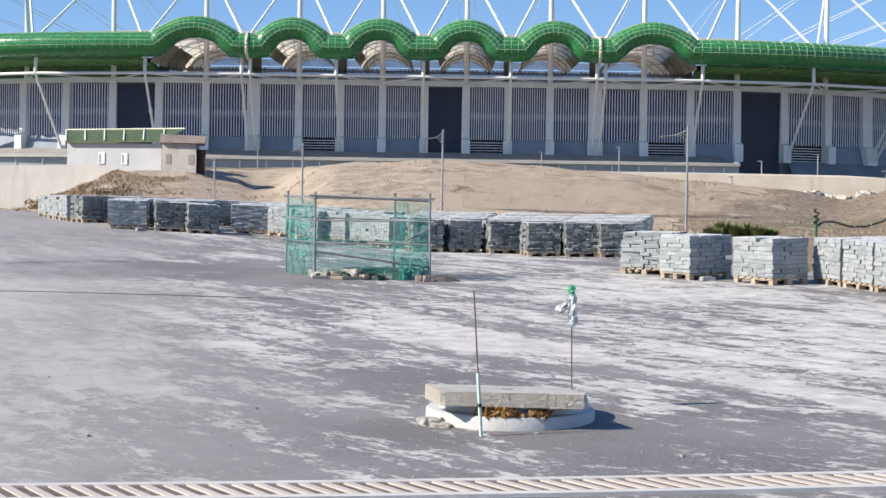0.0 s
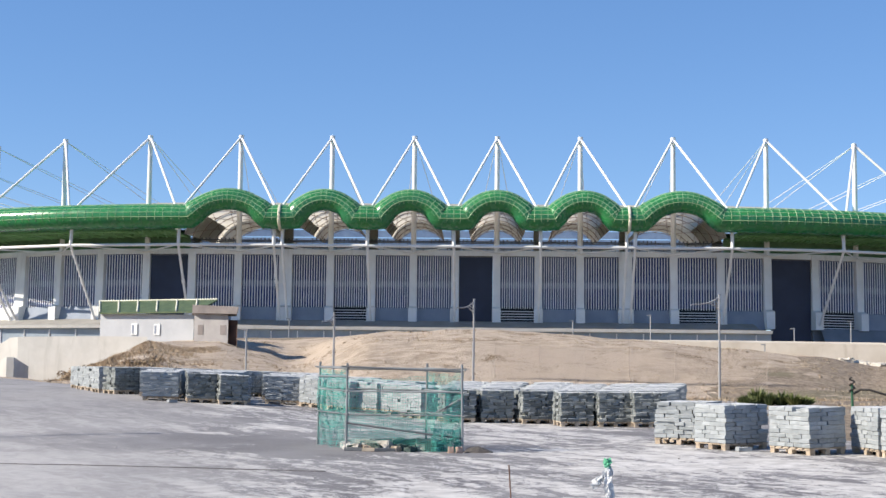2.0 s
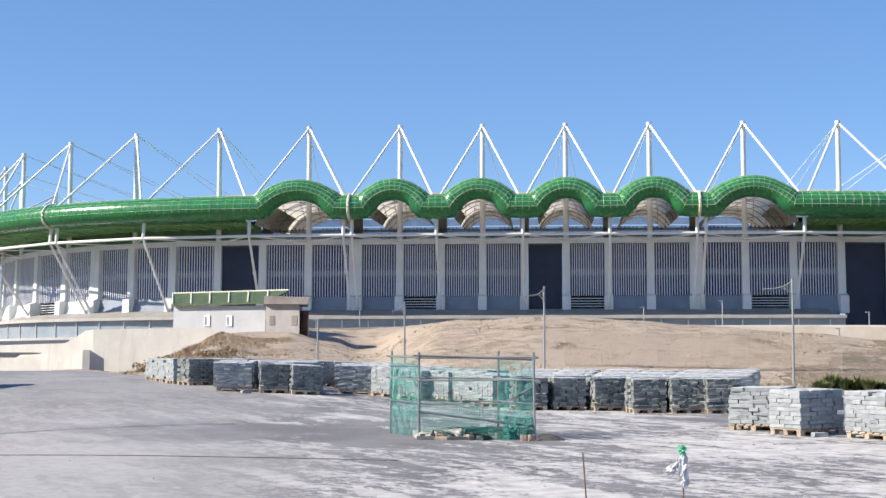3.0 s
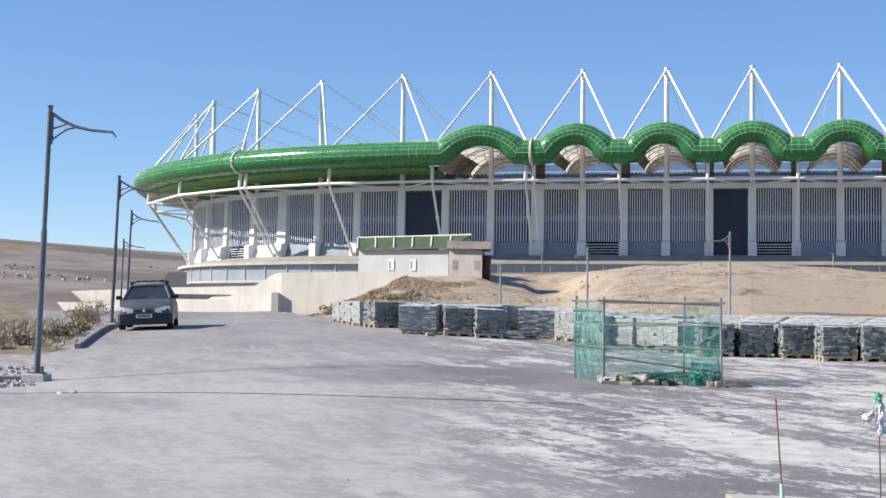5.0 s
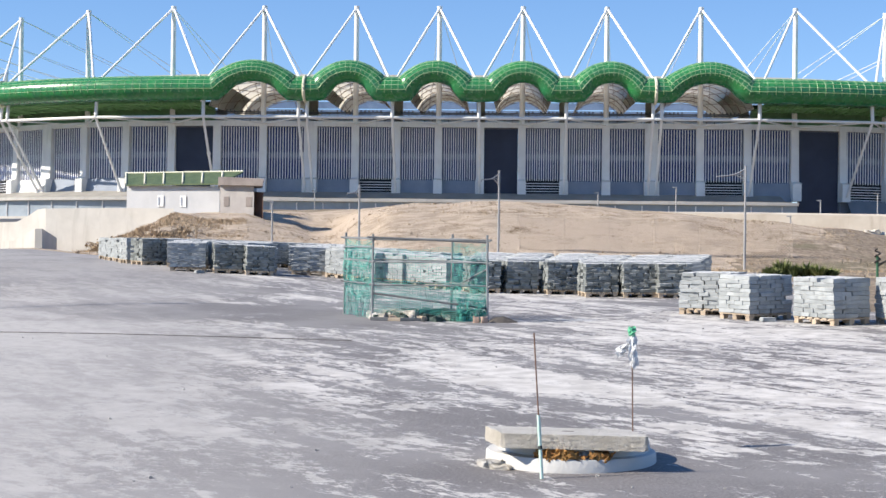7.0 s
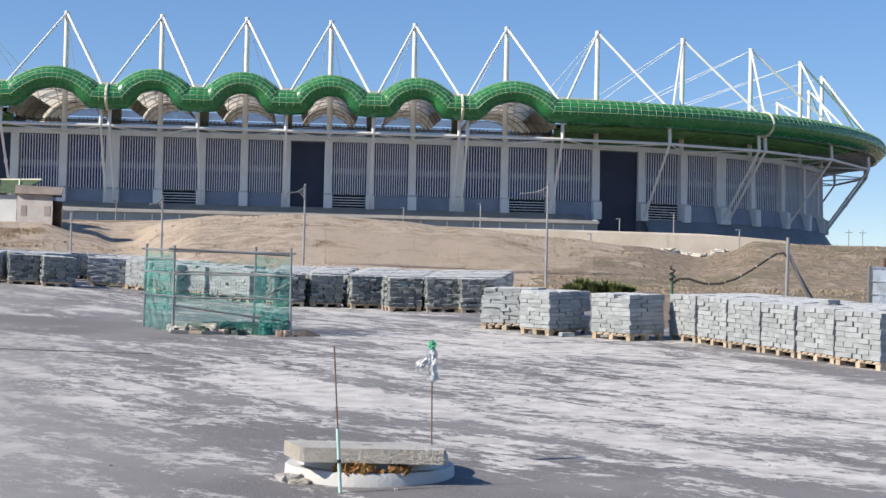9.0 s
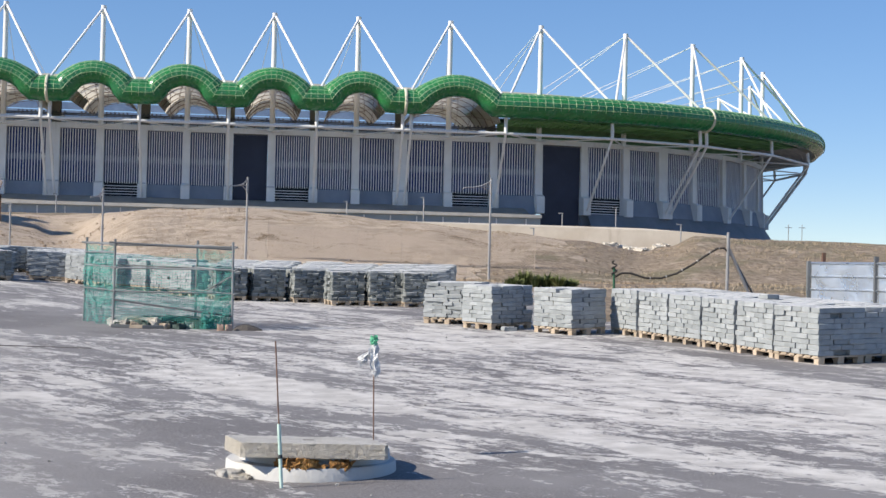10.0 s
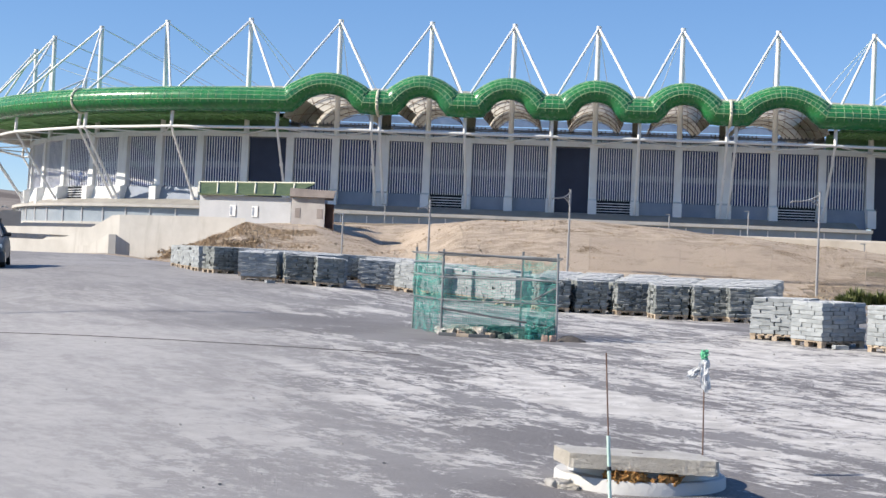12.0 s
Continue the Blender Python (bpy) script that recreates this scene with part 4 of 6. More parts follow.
def rods():
    rod, up = marker_rod(0.236, 10.62, 1.07, -3.7, "rusty bar in a pale green sleeve before the manhole")
    g = Geo()
    g.tube([up * 0.02, up * 0.24, up * 0.26, up * 0.48], 0.0135, 10)
    part("sleeve", g, PIPE_GREEN, rod, "pale green plastic sleeve", True)
    g = Geo()
    g.tube([up * 0.235, up * 0.262], 0.017, 10)
    part("tape", g, plain("black_tape", (0.02, 0.025, 0.025), (0.04, 0.05, 0.05)), rod, "dark tape", True)
    rod, up = marker_rod(0.995, 12.0, 1.02, -1.0, "thin rusty bar with a torn bag tied to it")
    bag_mat = plain("torn_white_film", (0.58, 0.58, 0.58), (0.76, 0.76, 0.75), 9.0, 40.0, (0.3, 0.5), strength=0.5, far=0.03)
    bag_green = plain("torn_green_film", (0.10, 0.50, 0.26), (0.20, 0.62, 0.36), 9.0, 40.0, (0.3, 0.5), strength=0.5, far=0.03)

    def rag(points, seed, squash=0.75):
        """Crumpled film along (x, z, radius) stations, torn at both ends."""
        g = Geo()

        def skin(u, v):
            q, k = 2 * math.pi * u, v * (len(points) - 1)
            i = min(int(k), len(points) - 2)
            (x0, z0, r0), (x1, z1, r1) = points[i], points[i + 1]
            f = k - i
            r = (r0 + (r1 - r0) * f) * (1 + 1.1 * noise.noise((math.cos(q) * 2.6, math.sin(q) * 2.6, v * 7 + seed)))
            x, z = x0 + (x1 - x0) * f, z0 + (z1 - z0) * f
            ragged = 0.030 * noise.noise((math.cos(q) * 4, math.sin(q) * 4, seed + 3)) * (1.0 if v in (0.0, 1.0) else 0.35)
            return Vector((x + r * math.cos(q) + up.x * z, r * math.sin(q) * squash, z + ragged))
        return g.sheet(skin, 22, 16)
    part("bag_knot", rag([(0, 0.955, 0.020), (0, 0.985, 0.024), (0, 1.03, 0.021)], 1), bag_green, rod, "torn green plastic film", True)
    part("bag_body", rag([(0.018, 0.70, 0.012), (0.016, 0.74, 0.026), (0.006, 0.80, 0.027), (-0.002, 0.86, 0.031), (0, 0.92, 0.032), (0, 0.965, 0.022)], 5), bag_mat, rod, "torn white plastic film")
    part("bag_flap", rag([(-0.105, 0.79, 0.016), (-0.095, 0.83, 0.032), (-0.07, 0.87, 0.030), (-0.03, 0.90, 0.016)], 9), bag_mat, rod, "loose flap of white film")


def block_stack(variant, w=1.0, d=0.86, layers=9, slump=0.0, jit=0.012, apart=True, gone=0.05, shaded=False):
    """A pallet of paving blocks: shell blocks round a hidden core, as pieces or, in the crowded back rows, as one mesh."""
    rnd = random.Random(40 + variant)
    st = thing("block_pallet", "dark grey paving blocks on a wooden pallet, shade in their colour" if shaded else "pale grey concrete paving blocks stacked on a wooden pallet", "pallet", group="pallets of paving blocks")
    g = Geo()
    for x in (-w / 2 + 0.06, 0, w / 2 - 0.06):
        for y in (-d / 2 + 0.07, 0, d / 2 - 0.07):
            g.box(x, y, 0, 0.10, 0.11, 0.08)
    for y in (-d / 2 + 0.07, 0, d / 2 - 0.07):
        g.box(0, y, 0.08, w, 0.10, 0.02)
    for i in range(6):
        g.box(-w / 2 + 0.065 + (w - 0.13) * i / 5, 0, 0.10, 0.12, d, 0.022)
    part("pallet", g, PALLET_WOOD, st, "rough wooden pallet")
    bh = 0.0765
    g = Geo().box(0, 0, 0.127, w - 0.16, d - 0.16, layers * bh - 0.03)
    part("core", g, SHADED_BLOCK if shaded else BLOCK, st)
    g = Geo()
    for k in range(layers):
        nx, ny = ((4, 4), (5, 3))[(k + variant) % 2]
        shift = slump * (k / layers) ** 2
        for i in range(nx):
            for j in range(ny):
                if 0 < i < nx - 1 and 0 < j < ny - 1 and k < layers - 1:
                    continue
                if k == layers - 1 and rnd.random() < gone:
                    continue
                if (k + j) % 2 and (i in (0, nx - 1) or j == 0) and rnd.random() < gone:
                    continue
                m = pose(-w / 2 + w * (i + 0.5) / nx + rnd.uniform(-jit, jit) + shift, -d / 2 + d * (j + 0.5) / ny + rnd.uniform(-jit, jit), 0.126 + k * bh + rnd.uniform(0, 0.003), rnd.uniform(-1, 1), rnd.uniform(-0.8, 0.8), rnd.uniform(-150, 150) * jit) @ Matrix.Diagonal((w / nx / 0.25 * rnd.uniform(0.97, 1.035), d / ny / 0.215 * rnd.uniform(0.97, 1.035), 1, 1))
                shape = rnd.randrange(len(BLOCK_MESH))
                if apart:
                    part("block", (SHADED_MESH if shaded else BLOCK_MESH)[shape], None, st).matrix_basis = m
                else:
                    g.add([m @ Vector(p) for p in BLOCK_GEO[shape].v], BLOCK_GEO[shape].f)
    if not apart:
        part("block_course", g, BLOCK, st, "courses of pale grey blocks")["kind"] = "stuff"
    return st


BLOCK_MESH, SHADED_MESH, BLOCK_GEO = [], [], []
for k, long_side in enumerate((0.244, 0.236, 0.240, 0.232, 0.246)):
    rough = random.Random(k)
    shape = Geo().box(0, 0, 0.001, long_side, 0.209, 0.0735, chamfer=0.005)
    shape.v = [(x + rough.uniform(-0.006, 0.006), y + rough.uniform(-0.006, 0.006), z + rough.uniform(-0.0025, 0.0025)) for x, y, z in shape.v]
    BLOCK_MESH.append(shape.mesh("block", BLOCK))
    SHADED_MESH.append(shape.mesh("shaded_block", SHADED_BLOCK))
    BLOCK_GEO.append(shape)


def stacks():
    kinds = [block_stack(0), block_stack(1), block_stack(2, slump=0.10, jit=0.020), block_stack(4, w=0.80, d=0.96, jit=0.022, gone=0.20, shaded=True), block_stack(5, w=0.80, d=0.96, jit=0.020, gone=0.15, shaded=True),
             block_stack(6, apart=False), block_stack(7, jit=0.015, apart=False), block_stack(8, w=0.86, d=1.0, layers=8, apart=False)]
    spots = []

    def row(x, y, yaw, kind=0):
        spots.append((x, y, yaw, kind))

    def faced(b, r, yaw, kind, deep=0.86):
        """A stack whose front face has its middle at a bearing and a distance."""
        x, y = bearing(b, r)
        row(x - math.sin(radians(yaw)) * deep / 2, y + math.cos(radians(yaw)) * deep / 2, yaw, kind)
    # turned stacks next to the open yard
    faced(7.32, 28.9, -30, 2)
    faced(9.96, 27.55, 31, 0, 1.0)
    faced(11.62, 26.75, -58, 1, 0.6)
    # the long line that comes forward
    c, s = math.cos(radians(14)), math.sin(radians(14))
    for k in range(6):
        x, y = 6.52 + 0.252 * k * 1.035 + 0.42 * c, 25.85 - 0.968 * k * 1.035 + 0.42 * s
        row(x, y, 14 + 90 + (k * 37 % 3 - 1) + (4 if k == 5 else 0), k % 2)
        row(x + 0.95 * c, y + 0.95 * s + 0.1, 14 + 90 + (k * 53 % 5 - 2), 5 + k % 2)
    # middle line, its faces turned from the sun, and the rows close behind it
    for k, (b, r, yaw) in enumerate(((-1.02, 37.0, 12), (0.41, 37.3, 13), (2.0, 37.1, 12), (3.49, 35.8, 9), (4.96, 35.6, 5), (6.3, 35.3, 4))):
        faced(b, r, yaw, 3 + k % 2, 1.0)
        for n in range(1, 6):
            faced(b + 0.12 * n + 0.10 * (k * 7 % 3 - 1), r + 0.6 + 1.25 * n, yaw - 3 + 2 * ((k + n) % 3), 5 + (k + n) % 2, 0.86)
    # behind the fenced pit
    for k, (b, r, yaw) in enumerate(((-5.30, 41.2, -45), (-4.25, 40.8, -45), (-3.30, 40.2, -44), (-2.35, 38.9, 40), (-6.35, 42.2, -42))):
        row(*bearing(b, r), yaw, k % 2)
        for n in range(1, 4):
            row(*bearing(b - 0.15 * n, r + 1.35 * n), yaw + 4 * n, 5 + (k + n) % 3)
    # far line along the road
    for k, (b, r, yaw, kind) in enumerate(((-7.85, 42.7, 6, 2), (-9.72, 41.6, 19, 4), (-10.92, 41.95, 16, 3), (-12.45, 42.4, 10, 1), (-13.72, 46.4, 36, 3))):
        faced(b, r, yaw, kind)
        if k < 4:
            for n in range(1, 5):
                faced(b + 0.2 * (n % 2) - 0.12 * n, r + 1.3 * n, yaw - 4 + 3 * (n % 3), 5 + (k + n) % 3)
    for k in range(8):
        for n in range(2):
            row(*bearing(-13.0 + 0.98 * k + 0.3 * n, 47.6 + 1.5 * n + 0.3 * (k % 3)), 12 + 5 * (k % 3), 5 + (k + n) % 3)
    for k, (b, r) in enumerate(((-14.30, 48.6), (-14.50, 51.0), (-14.75, 53.3), (-14.97, 55.6), (-15.17, 58.0))):
        row(*bearing(b, r), 30 + 4 * (k % 3), k % 2)
        row(*bearing(b + 1.0, r + 0.8), 28, 5 + k % 2)
    used = set()
    for x, y, yaw, kind in spots:
        m = on_ground(x, y, yaw, -0.004)
        if kind not in used:
            used.add(kind)
            kinds[kind].matrix_basis = m
        else:
            copy_thing(kinds[kind], m)
    # loose blocks and boards
    for k, (b, r, z, yaw) in enumerate(((9.75, 27.2, 0, 10), (19.6, 24.2, 0.815, 20), (-12.0, 41.7, 0, 30))):
        ob = new("loose_block", BLOCK_MESH[k % 2])
        ob.matrix_basis = at_ground(*bearing(b, r), yaw, z)
        tagged(ob, "loose pale concrete block beside a pallet" if not z else "single pale block resting on a stack", "block")


def cage():
    A, B, C, D = (Vector((x, y, ground_height(x, y))) for x, y in ((-3.2, 28.2), (-2.53, 26.9), (-0.42, 26.55), (-1.12, 27.7)))
    H = Vector((0, 0, 1.5))
    pit = thing("pit_fence", "scaffold tube fence hung with torn green netting", "fence", Matrix.Translation((A + C) / 2))
    o = (A + C) / 2

    def bar(name, p, q, r=0.0145, mat=GALV, label=""):
        return part(name, Geo().tube([p - o, q - o], r, 8), mat, pit, label, True)
    for p, lean in ((A, 0.03), (B, 0.0), (C, -0.02), (D, 0.01)):
        bar("post", p - Vector((0, 0, 0.1)), p + H * 1.04 + Vector((lean, 0, 0)), 0.022)
    for p, q in ((A, B), (B, C), (C, D), (D, A)):
        for k in (0.97, 0.70, 0.42):
            d = (q - p).normalized() * 0.07
            bar("rail", p + H * k - d, q + H * (k + 0.01) + d)
    bar("rail", B + H * 1.0 - Vector((0.1, 0.05, 0)), C + H * 0.95, 0.018, DARK_STEEL, "dark tube tied along the top")
    bar("brace", B + H * 0.32, C + H * 0.16, 0.019, DARK_STEEL, "dark sloping tube")
    bar("brace", D + H * 0.36, C + H * 0.64, 0.019)
    bar("rail", A + H * 0.86, B + H * 0.88, 0.016, GALV)

    def net(p, q, z0, z1, sag, seed, step=0.034, r=0.0036, label="torn green safety netting"):
        g = Geo()
        w = (q - p).length
        n, m = int(w / step), int((z1 - z0) / step)
        out = (q - p).normalized().cross(Vector((0, 0, 1)))

        def pt(i, j):
            u, v = i / n, j / m
            z = z0 + (z1 - z0) * v
            f = sag * (noise.noise((u * 3 + seed, v * 2.5, seed)) * 0.9 + 0.6 * noise.noise((u * 9, v * 6, seed + 3)))
            drop = -0.10 * math.sin(math.pi * u) * v * (0.5 + noise.noise((v * 5, seed, 0)))
            return p - o + (q - p) * u + out * f + Vector((0, 0, z + drop + 0.05 * noise.noise((u * 5, v * 5, seed + 8))))
        rnd = random.Random(seed)
        for i in range(n + 1):
            g.tube([pt(i, j) for j in range(0, m + 1)], r, 3)
        for j in range(m + 1):
            if rnd.random() < 0.93:
                g.tube([pt(i, j) for i in range(0, n + 1)], r, 3)
        return part("net", g, NET, pit, label)
    net(A, B, 0.02, 1.46, 0.045, 1, 0.052, 0.0032)
    net(A + Vector((0.06, 0.02, 0)), B + Vector((0.06, 0.02, 0)), 0.35, 1.2, 0.10, 5, 0.06, 0.003)
    net(D, C, 0.02, 1.42, 0.04, 2, 0.042, 0.0034)
    net(B, C, 0.02, 0.74, 0.05, 3, 0.036, 0.0032)
    net(A, D, 0.02, 1.3, 0.06, 6, 0.05, 0.003)
    net(B + (C - B) * 0.74, C, 0.0, 0.42, 0.14, 4, 0.03, 0.008, "bunched green netting at the corner")
    for k in range(13):
        z = 0.42 + 0.085 * k + 0.03 * math.sin(2.3 * k)
        g = Geo()
        g.tube([A - o + (B - A) * (i / 8) + Vector((0.02, -0.03, z - (0.10 + 0.05 * math.sin(1.7 * k)) * math.sin(math.pi * i / 8))) for i in range(9)], 0.0045, 4)
        part("net_fold", g, NET, pit, "slack strand of green netting")
    # rubble in and round the pit
    DAMP = plain("mossy_rubble", (0.045, 0.07, 0.06), (0.09, 0.125, 0.105), 6, 40, (0.85, 0.95), strength=0.8, far=0.02)
    bits = [(0.36, 0.12, 0.85, 0.40, 0.13, OLD_SLAB, "pale"), (0.62, 0.16, 0.80, 0.36, 0.15, DAMP, "dark"), (0.82, 0.05, 0.50, 0.30, 0.14, DAMP, "dark"), (0.16, 0.10, 0.5, 0.30, 0.10, OLD_SLAB, "pale"), (0.30, -0.12, 0.55, 0.22, 0.14, BROKEN, "pale"), (0.44, -0.02, 0.30, 0.26, 0.12, RING_GREY, "grey"), (0.60, 0.10, 0.45, 0.25, 0.09, RING_GREY, "grey"), (0.70, -0.1, 0.22, 0.15, 0.1, BROKEN, "pale"), (0.06, -0.2, 0.25, 0.18, 0.09, OLD_SLAB, "pale")]
    for k, (u, v, sx, sy, sz, m, word) in enumerate(bits):
        me = rough_block(sx * 1.25, sy * 1.2, sz * 1.3, 6, 0.022, 30 + k, often=14)
        me.materials.append(m)
        p = B + (C - B) * u + (A - B) * (0.25 + v)
        ob = new("rubble_piece", me)
        ob.matrix_basis = at_ground(p.x, p.y, 37 * k, -0.01)
        tagged(ob, f"broken {word} concrete piece inside the netted fence", "rubble", "rubble in the fenced pit")
    for k, (u, v, sx) in enumerate(((0.02, -0.28, 0.34), (0.16, -0.30, 0.30), (0.30, -0.27, 0.42), (0.5, 0.2, 0.9))):
        p = B + (C - B) * u + (A - B) * (0.1 + v)
        ob = solid("plank", Geo().box(0, 0, 0, sx, 0.10, 0.06, chamfer=0.006), PALLET_WOOD if k % 2 else DARK_STEEL, "short worn plank lying at the fence foot", "plank")
        ob.matrix_basis = at_ground(p.x, p.y, -14 + 9 * k)
    for k in range(9):
        p = B + (C - B) * (0.03 + 0.062 * k) + (A - B) * (-0.07 + 0.05 * math.sin(3 * k))
        me = rough_block(0.16 + 0.05 * (k % 3), 0.13, 0.10 + 0.03 * (k % 2), 4, 0.016, 300 + k, often=16)
        me.materials.append((DAMP, BROKEN, PALLET_WOOD, DAMP)[k % 4])
        ob = new("rubble_piece", me)
        ob.matrix_basis = at_ground(p.x, p.y, 53 * k, -0.01)
        tagged(ob, "small broken stone along the foot of the netted fence", "rubble", "rubble in the fenced pit")
    for k in range(2):
        me = rough_block(0.11, 0.10, 0.11, 2, 0.012, 60 + k)
        me.materials.append(plain("reddish_stone", (0.30, 0.20, 0.15), (0.44, 0.32, 0.25), 6, 50))
        ob = new("stone", me)
        ob.matrix_basis = at_ground(-0.62 + 0.14 * k, 26.32 - 0.03 * k, 20 * k)
        tagged(ob, "reddish stone at the fence corner", "stone")
    g = Geo()
    g.sheet(lambda u, v: Vector((-0.42 + 0.55 * u, 26.35 + 0.45 * v, ground_height(-0.42 + 0.55 * u, 26.35 + 0.45 * v) - 0.01 + 0.14 * max(0.0, math.sin(math.pi * u) * math.sin(math.pi * v)) ** 0.8 * (1 - 0.45 * u) + 0.02 * noise.noise((u * 9, v * 9, 2)))), 16, 12)
    solid("spoil_mound", g, plain("dark_spoil", (0.07, 0.06, 0.055), (0.13, 0.115, 0.10), 6, 50, (0.9, 0.98), strength=0.8, far=0.03), "small dark heap of spoil beside the netted fence", "heap", smooth_shade=True)


def street_lamp(x, y, height, turn, lean, mat, label, footing=True):
    lamp = thing("street_lamp", label, "street lamp", at_ground(x, y) @ pose(0, 0, 0, 0, lean, 0) @ pose(0, 0, 0, 0, 0, turn), "street lamps")
    g = Geo()
    g.tube([(0, 0, -0.1), (0, 0, height * 0.55)], 0.062, 12)
    g.tube([(0, 0, height * 0.55), (0, 0, height)], 0.05, 12)
    part("pole", g, mat, lamp, smooth_shade=True)
    part("cap", Geo().tube([(0, 0, height), (0, 0, height + 0.03)], 0.068, 12), mat, lamp)
    part("clamp", Geo().box(0.055, 0, height - 0.78, 0.05, 0.05, 0.66), mat, lamp)
    arm = [(0.05, 0, height - 0.14), (0.28, 0, height - 0.28), (0.55, 0, height - 0.40), (0.9, 0, height - 0.47), (1.38, 0, height - 0.50)]
    part("arm", Geo().tube(arm, 0.034, 8, 0.03), mat, lamp, smooth_shade=True)
    arc = [(0.05, 0, height - 0.70), (0.2, 0, height - 0.58), (0.38, 0, height - 0.46), (0.62, 0, height - 0.40)]
    part("stay_arm", Geo().tube(arc, 0.028, 8), mat, lamp, smooth_shade=True)
    part("stay_arm", Geo().tube([(0.05, 0, height - 0.46), (0.36, 0, height - 0.36)], 0.022, 8), mat, lamp, smooth_shade=True)
    part("arm_tip", Geo().tube([(1.36, 0, height - 0.49), (1.46, 0, height - 0.60)], 0.02, 6), mat, lamp)
    if footing:
        part("base_plate", Geo().box(0, 0, 0.16, 0.30, 0.30, 0.025), mat, lamp)
        part("footing", Geo().box(0, 0, -0.15, 0.46, 0.46, 0.31, chamfer=0.02), RING_GREY, lamp, "grey concrete footing")
        part("bracket", Geo().box(0.13, -0.05, 0.185, 0.05, 0.07, 0.13), DARK_STEEL, lamp)
    return lamp


def lamps():
    near = "slate-blue steel street lamp with a bracketed arm beside the road"
    for b, r, h, lean in ((-26.83, 31.9, 5.72, 1.6), (-24.12, 51.5, 5.15, 1.9), (-23.55, 76.0, 5.05, 1.8), (-23.78, 97.0, 5.5, 1.5), (-24.05, 126.0, 5.6, 1.5)):
        street_lamp(*bearing(b, r), h, 4, lean, LAMP_STEEL, near)
    far = "galvanised street lamp before the soil bank"
    for b, r, h, turn in ((8.86, 75, 5.25, 182), (-0.53, 76, 4.95, 232), (-5.93, 78, 4.2, 250)):
        street_lamp(*bearing(b, r), h, turn, 0.2, FAR_LAMP, far, False)


def drain():
    x0, y0, x1, y1 = -4.4, 7.96, 4.6, 9.15
    ang = math.degrees(math.atan2(y1 - y0, x1 - x0))
    L = math.hypot(x1 - x0, y1 - y0)
    m = pose((x0 + x1) / 2, (y0 + y1) / 2, 0, 0, 0, ang)
    gr = thing("drain_grating", "tan cast drain grating with slanting slots across the asphalt", "grating", m)

    def z(x):
        p = m @ Vector((x, 0, 0))
        return ground_height(p.x, p.y)
    w, n = 0.39, 18

    def strip(y, wide, low, high):
        g = Geo()
        pts = []
        for i in range(n + 1):
            x = -L / 2 + L * i / n
            pts += [(x, y - wide / 2, z(x) + low), (x, y + wide / 2, z(x) + low), (x, y + wide / 2, z(x) + high), (x, y - wide / 2, z(x) + high)]
        return g.add(pts, [(4 * i + k, 4 * i + (k + 1) % 4, 4 * i + 4 + (k + 1) % 4, 4 * i + 4 + k) for i in range(n) for k in range(4)] + [(0, 1, 2, 3), (4 * n + 3, 4 * n + 2, 4 * n + 1, 4 * n)])
    cast = plain("tan_cast_grate", (0.42, 0.37, 0.33), (0.56, 0.51, 0.465), 1.2, 50, (0.75, 0.92))
    kerb = plain("dusty_cement", (0.50, 0.48, 0.45), (0.62, 0.60, 0.57), 2, 40, (0.85, 0.95))
    for side, ww in ((-1, 0.07), (1, 0.06)):
        part("edge", strip(side * (w / 2 + ww / 2), ww, -0.05, 0.022), kerb, gr, "pale cement edge")
    part("channel", strip(0, w, -0.05, 0.010), plain("silted_channel", (0.09, 0.07, 0.06), (0.17, 0.135, 0.115), 5, 40), gr, "dark silted channel")
    bar = Geo().add([(a + s * 0.5 * c2, s * w / 2, h) for h in (0.0, 0.012) for s, a, c2 in ((-1, -0.026, 0.19), (-1, 0.026, 0.19), (1, 0.026, 0.19), (1, -0.026, 0.19))],
                    [(3, 2, 1, 0), (4, 5, 6, 7), (0, 1, 5, 4), (1, 2, 6, 5), (2, 3, 7, 6), (3, 0, 4, 7)]).mesh("bar", cast)
    for i in range(int(L / 0.13)):
        x = -L / 2 + 0.06 + 0.13 * i
        b = part("bar", bar, None, gr)
        b.matrix_basis = pose(x, 0, z(x) + 0.009) @ Matrix.Diagonal((-1, 1, 1, 1))
    for y in (-w / 2 + 0.012, w / 2 - 0.012):
        part("long_bar", strip(y, 0.022, 0.006, 0.0205), cast, gr)


manhole()
rods()
cage()
lamps()
drain()

# ---------------------------------------------------------------- car


def loft(sections):
    g = Geo()
    n = len(sections[0])
    g.add([p for s in sections for p in s], [(i * n + j, i * n + (j + 1) % n, (i + 1) * n + (j + 1) % n, (i + 1) * n + j) for i in range(len(sections) - 1) for j in range(n)]
          + [tuple(range(n))[::-1], tuple(range((len(sections) - 1) * n, len(sections) * n))])
    return g


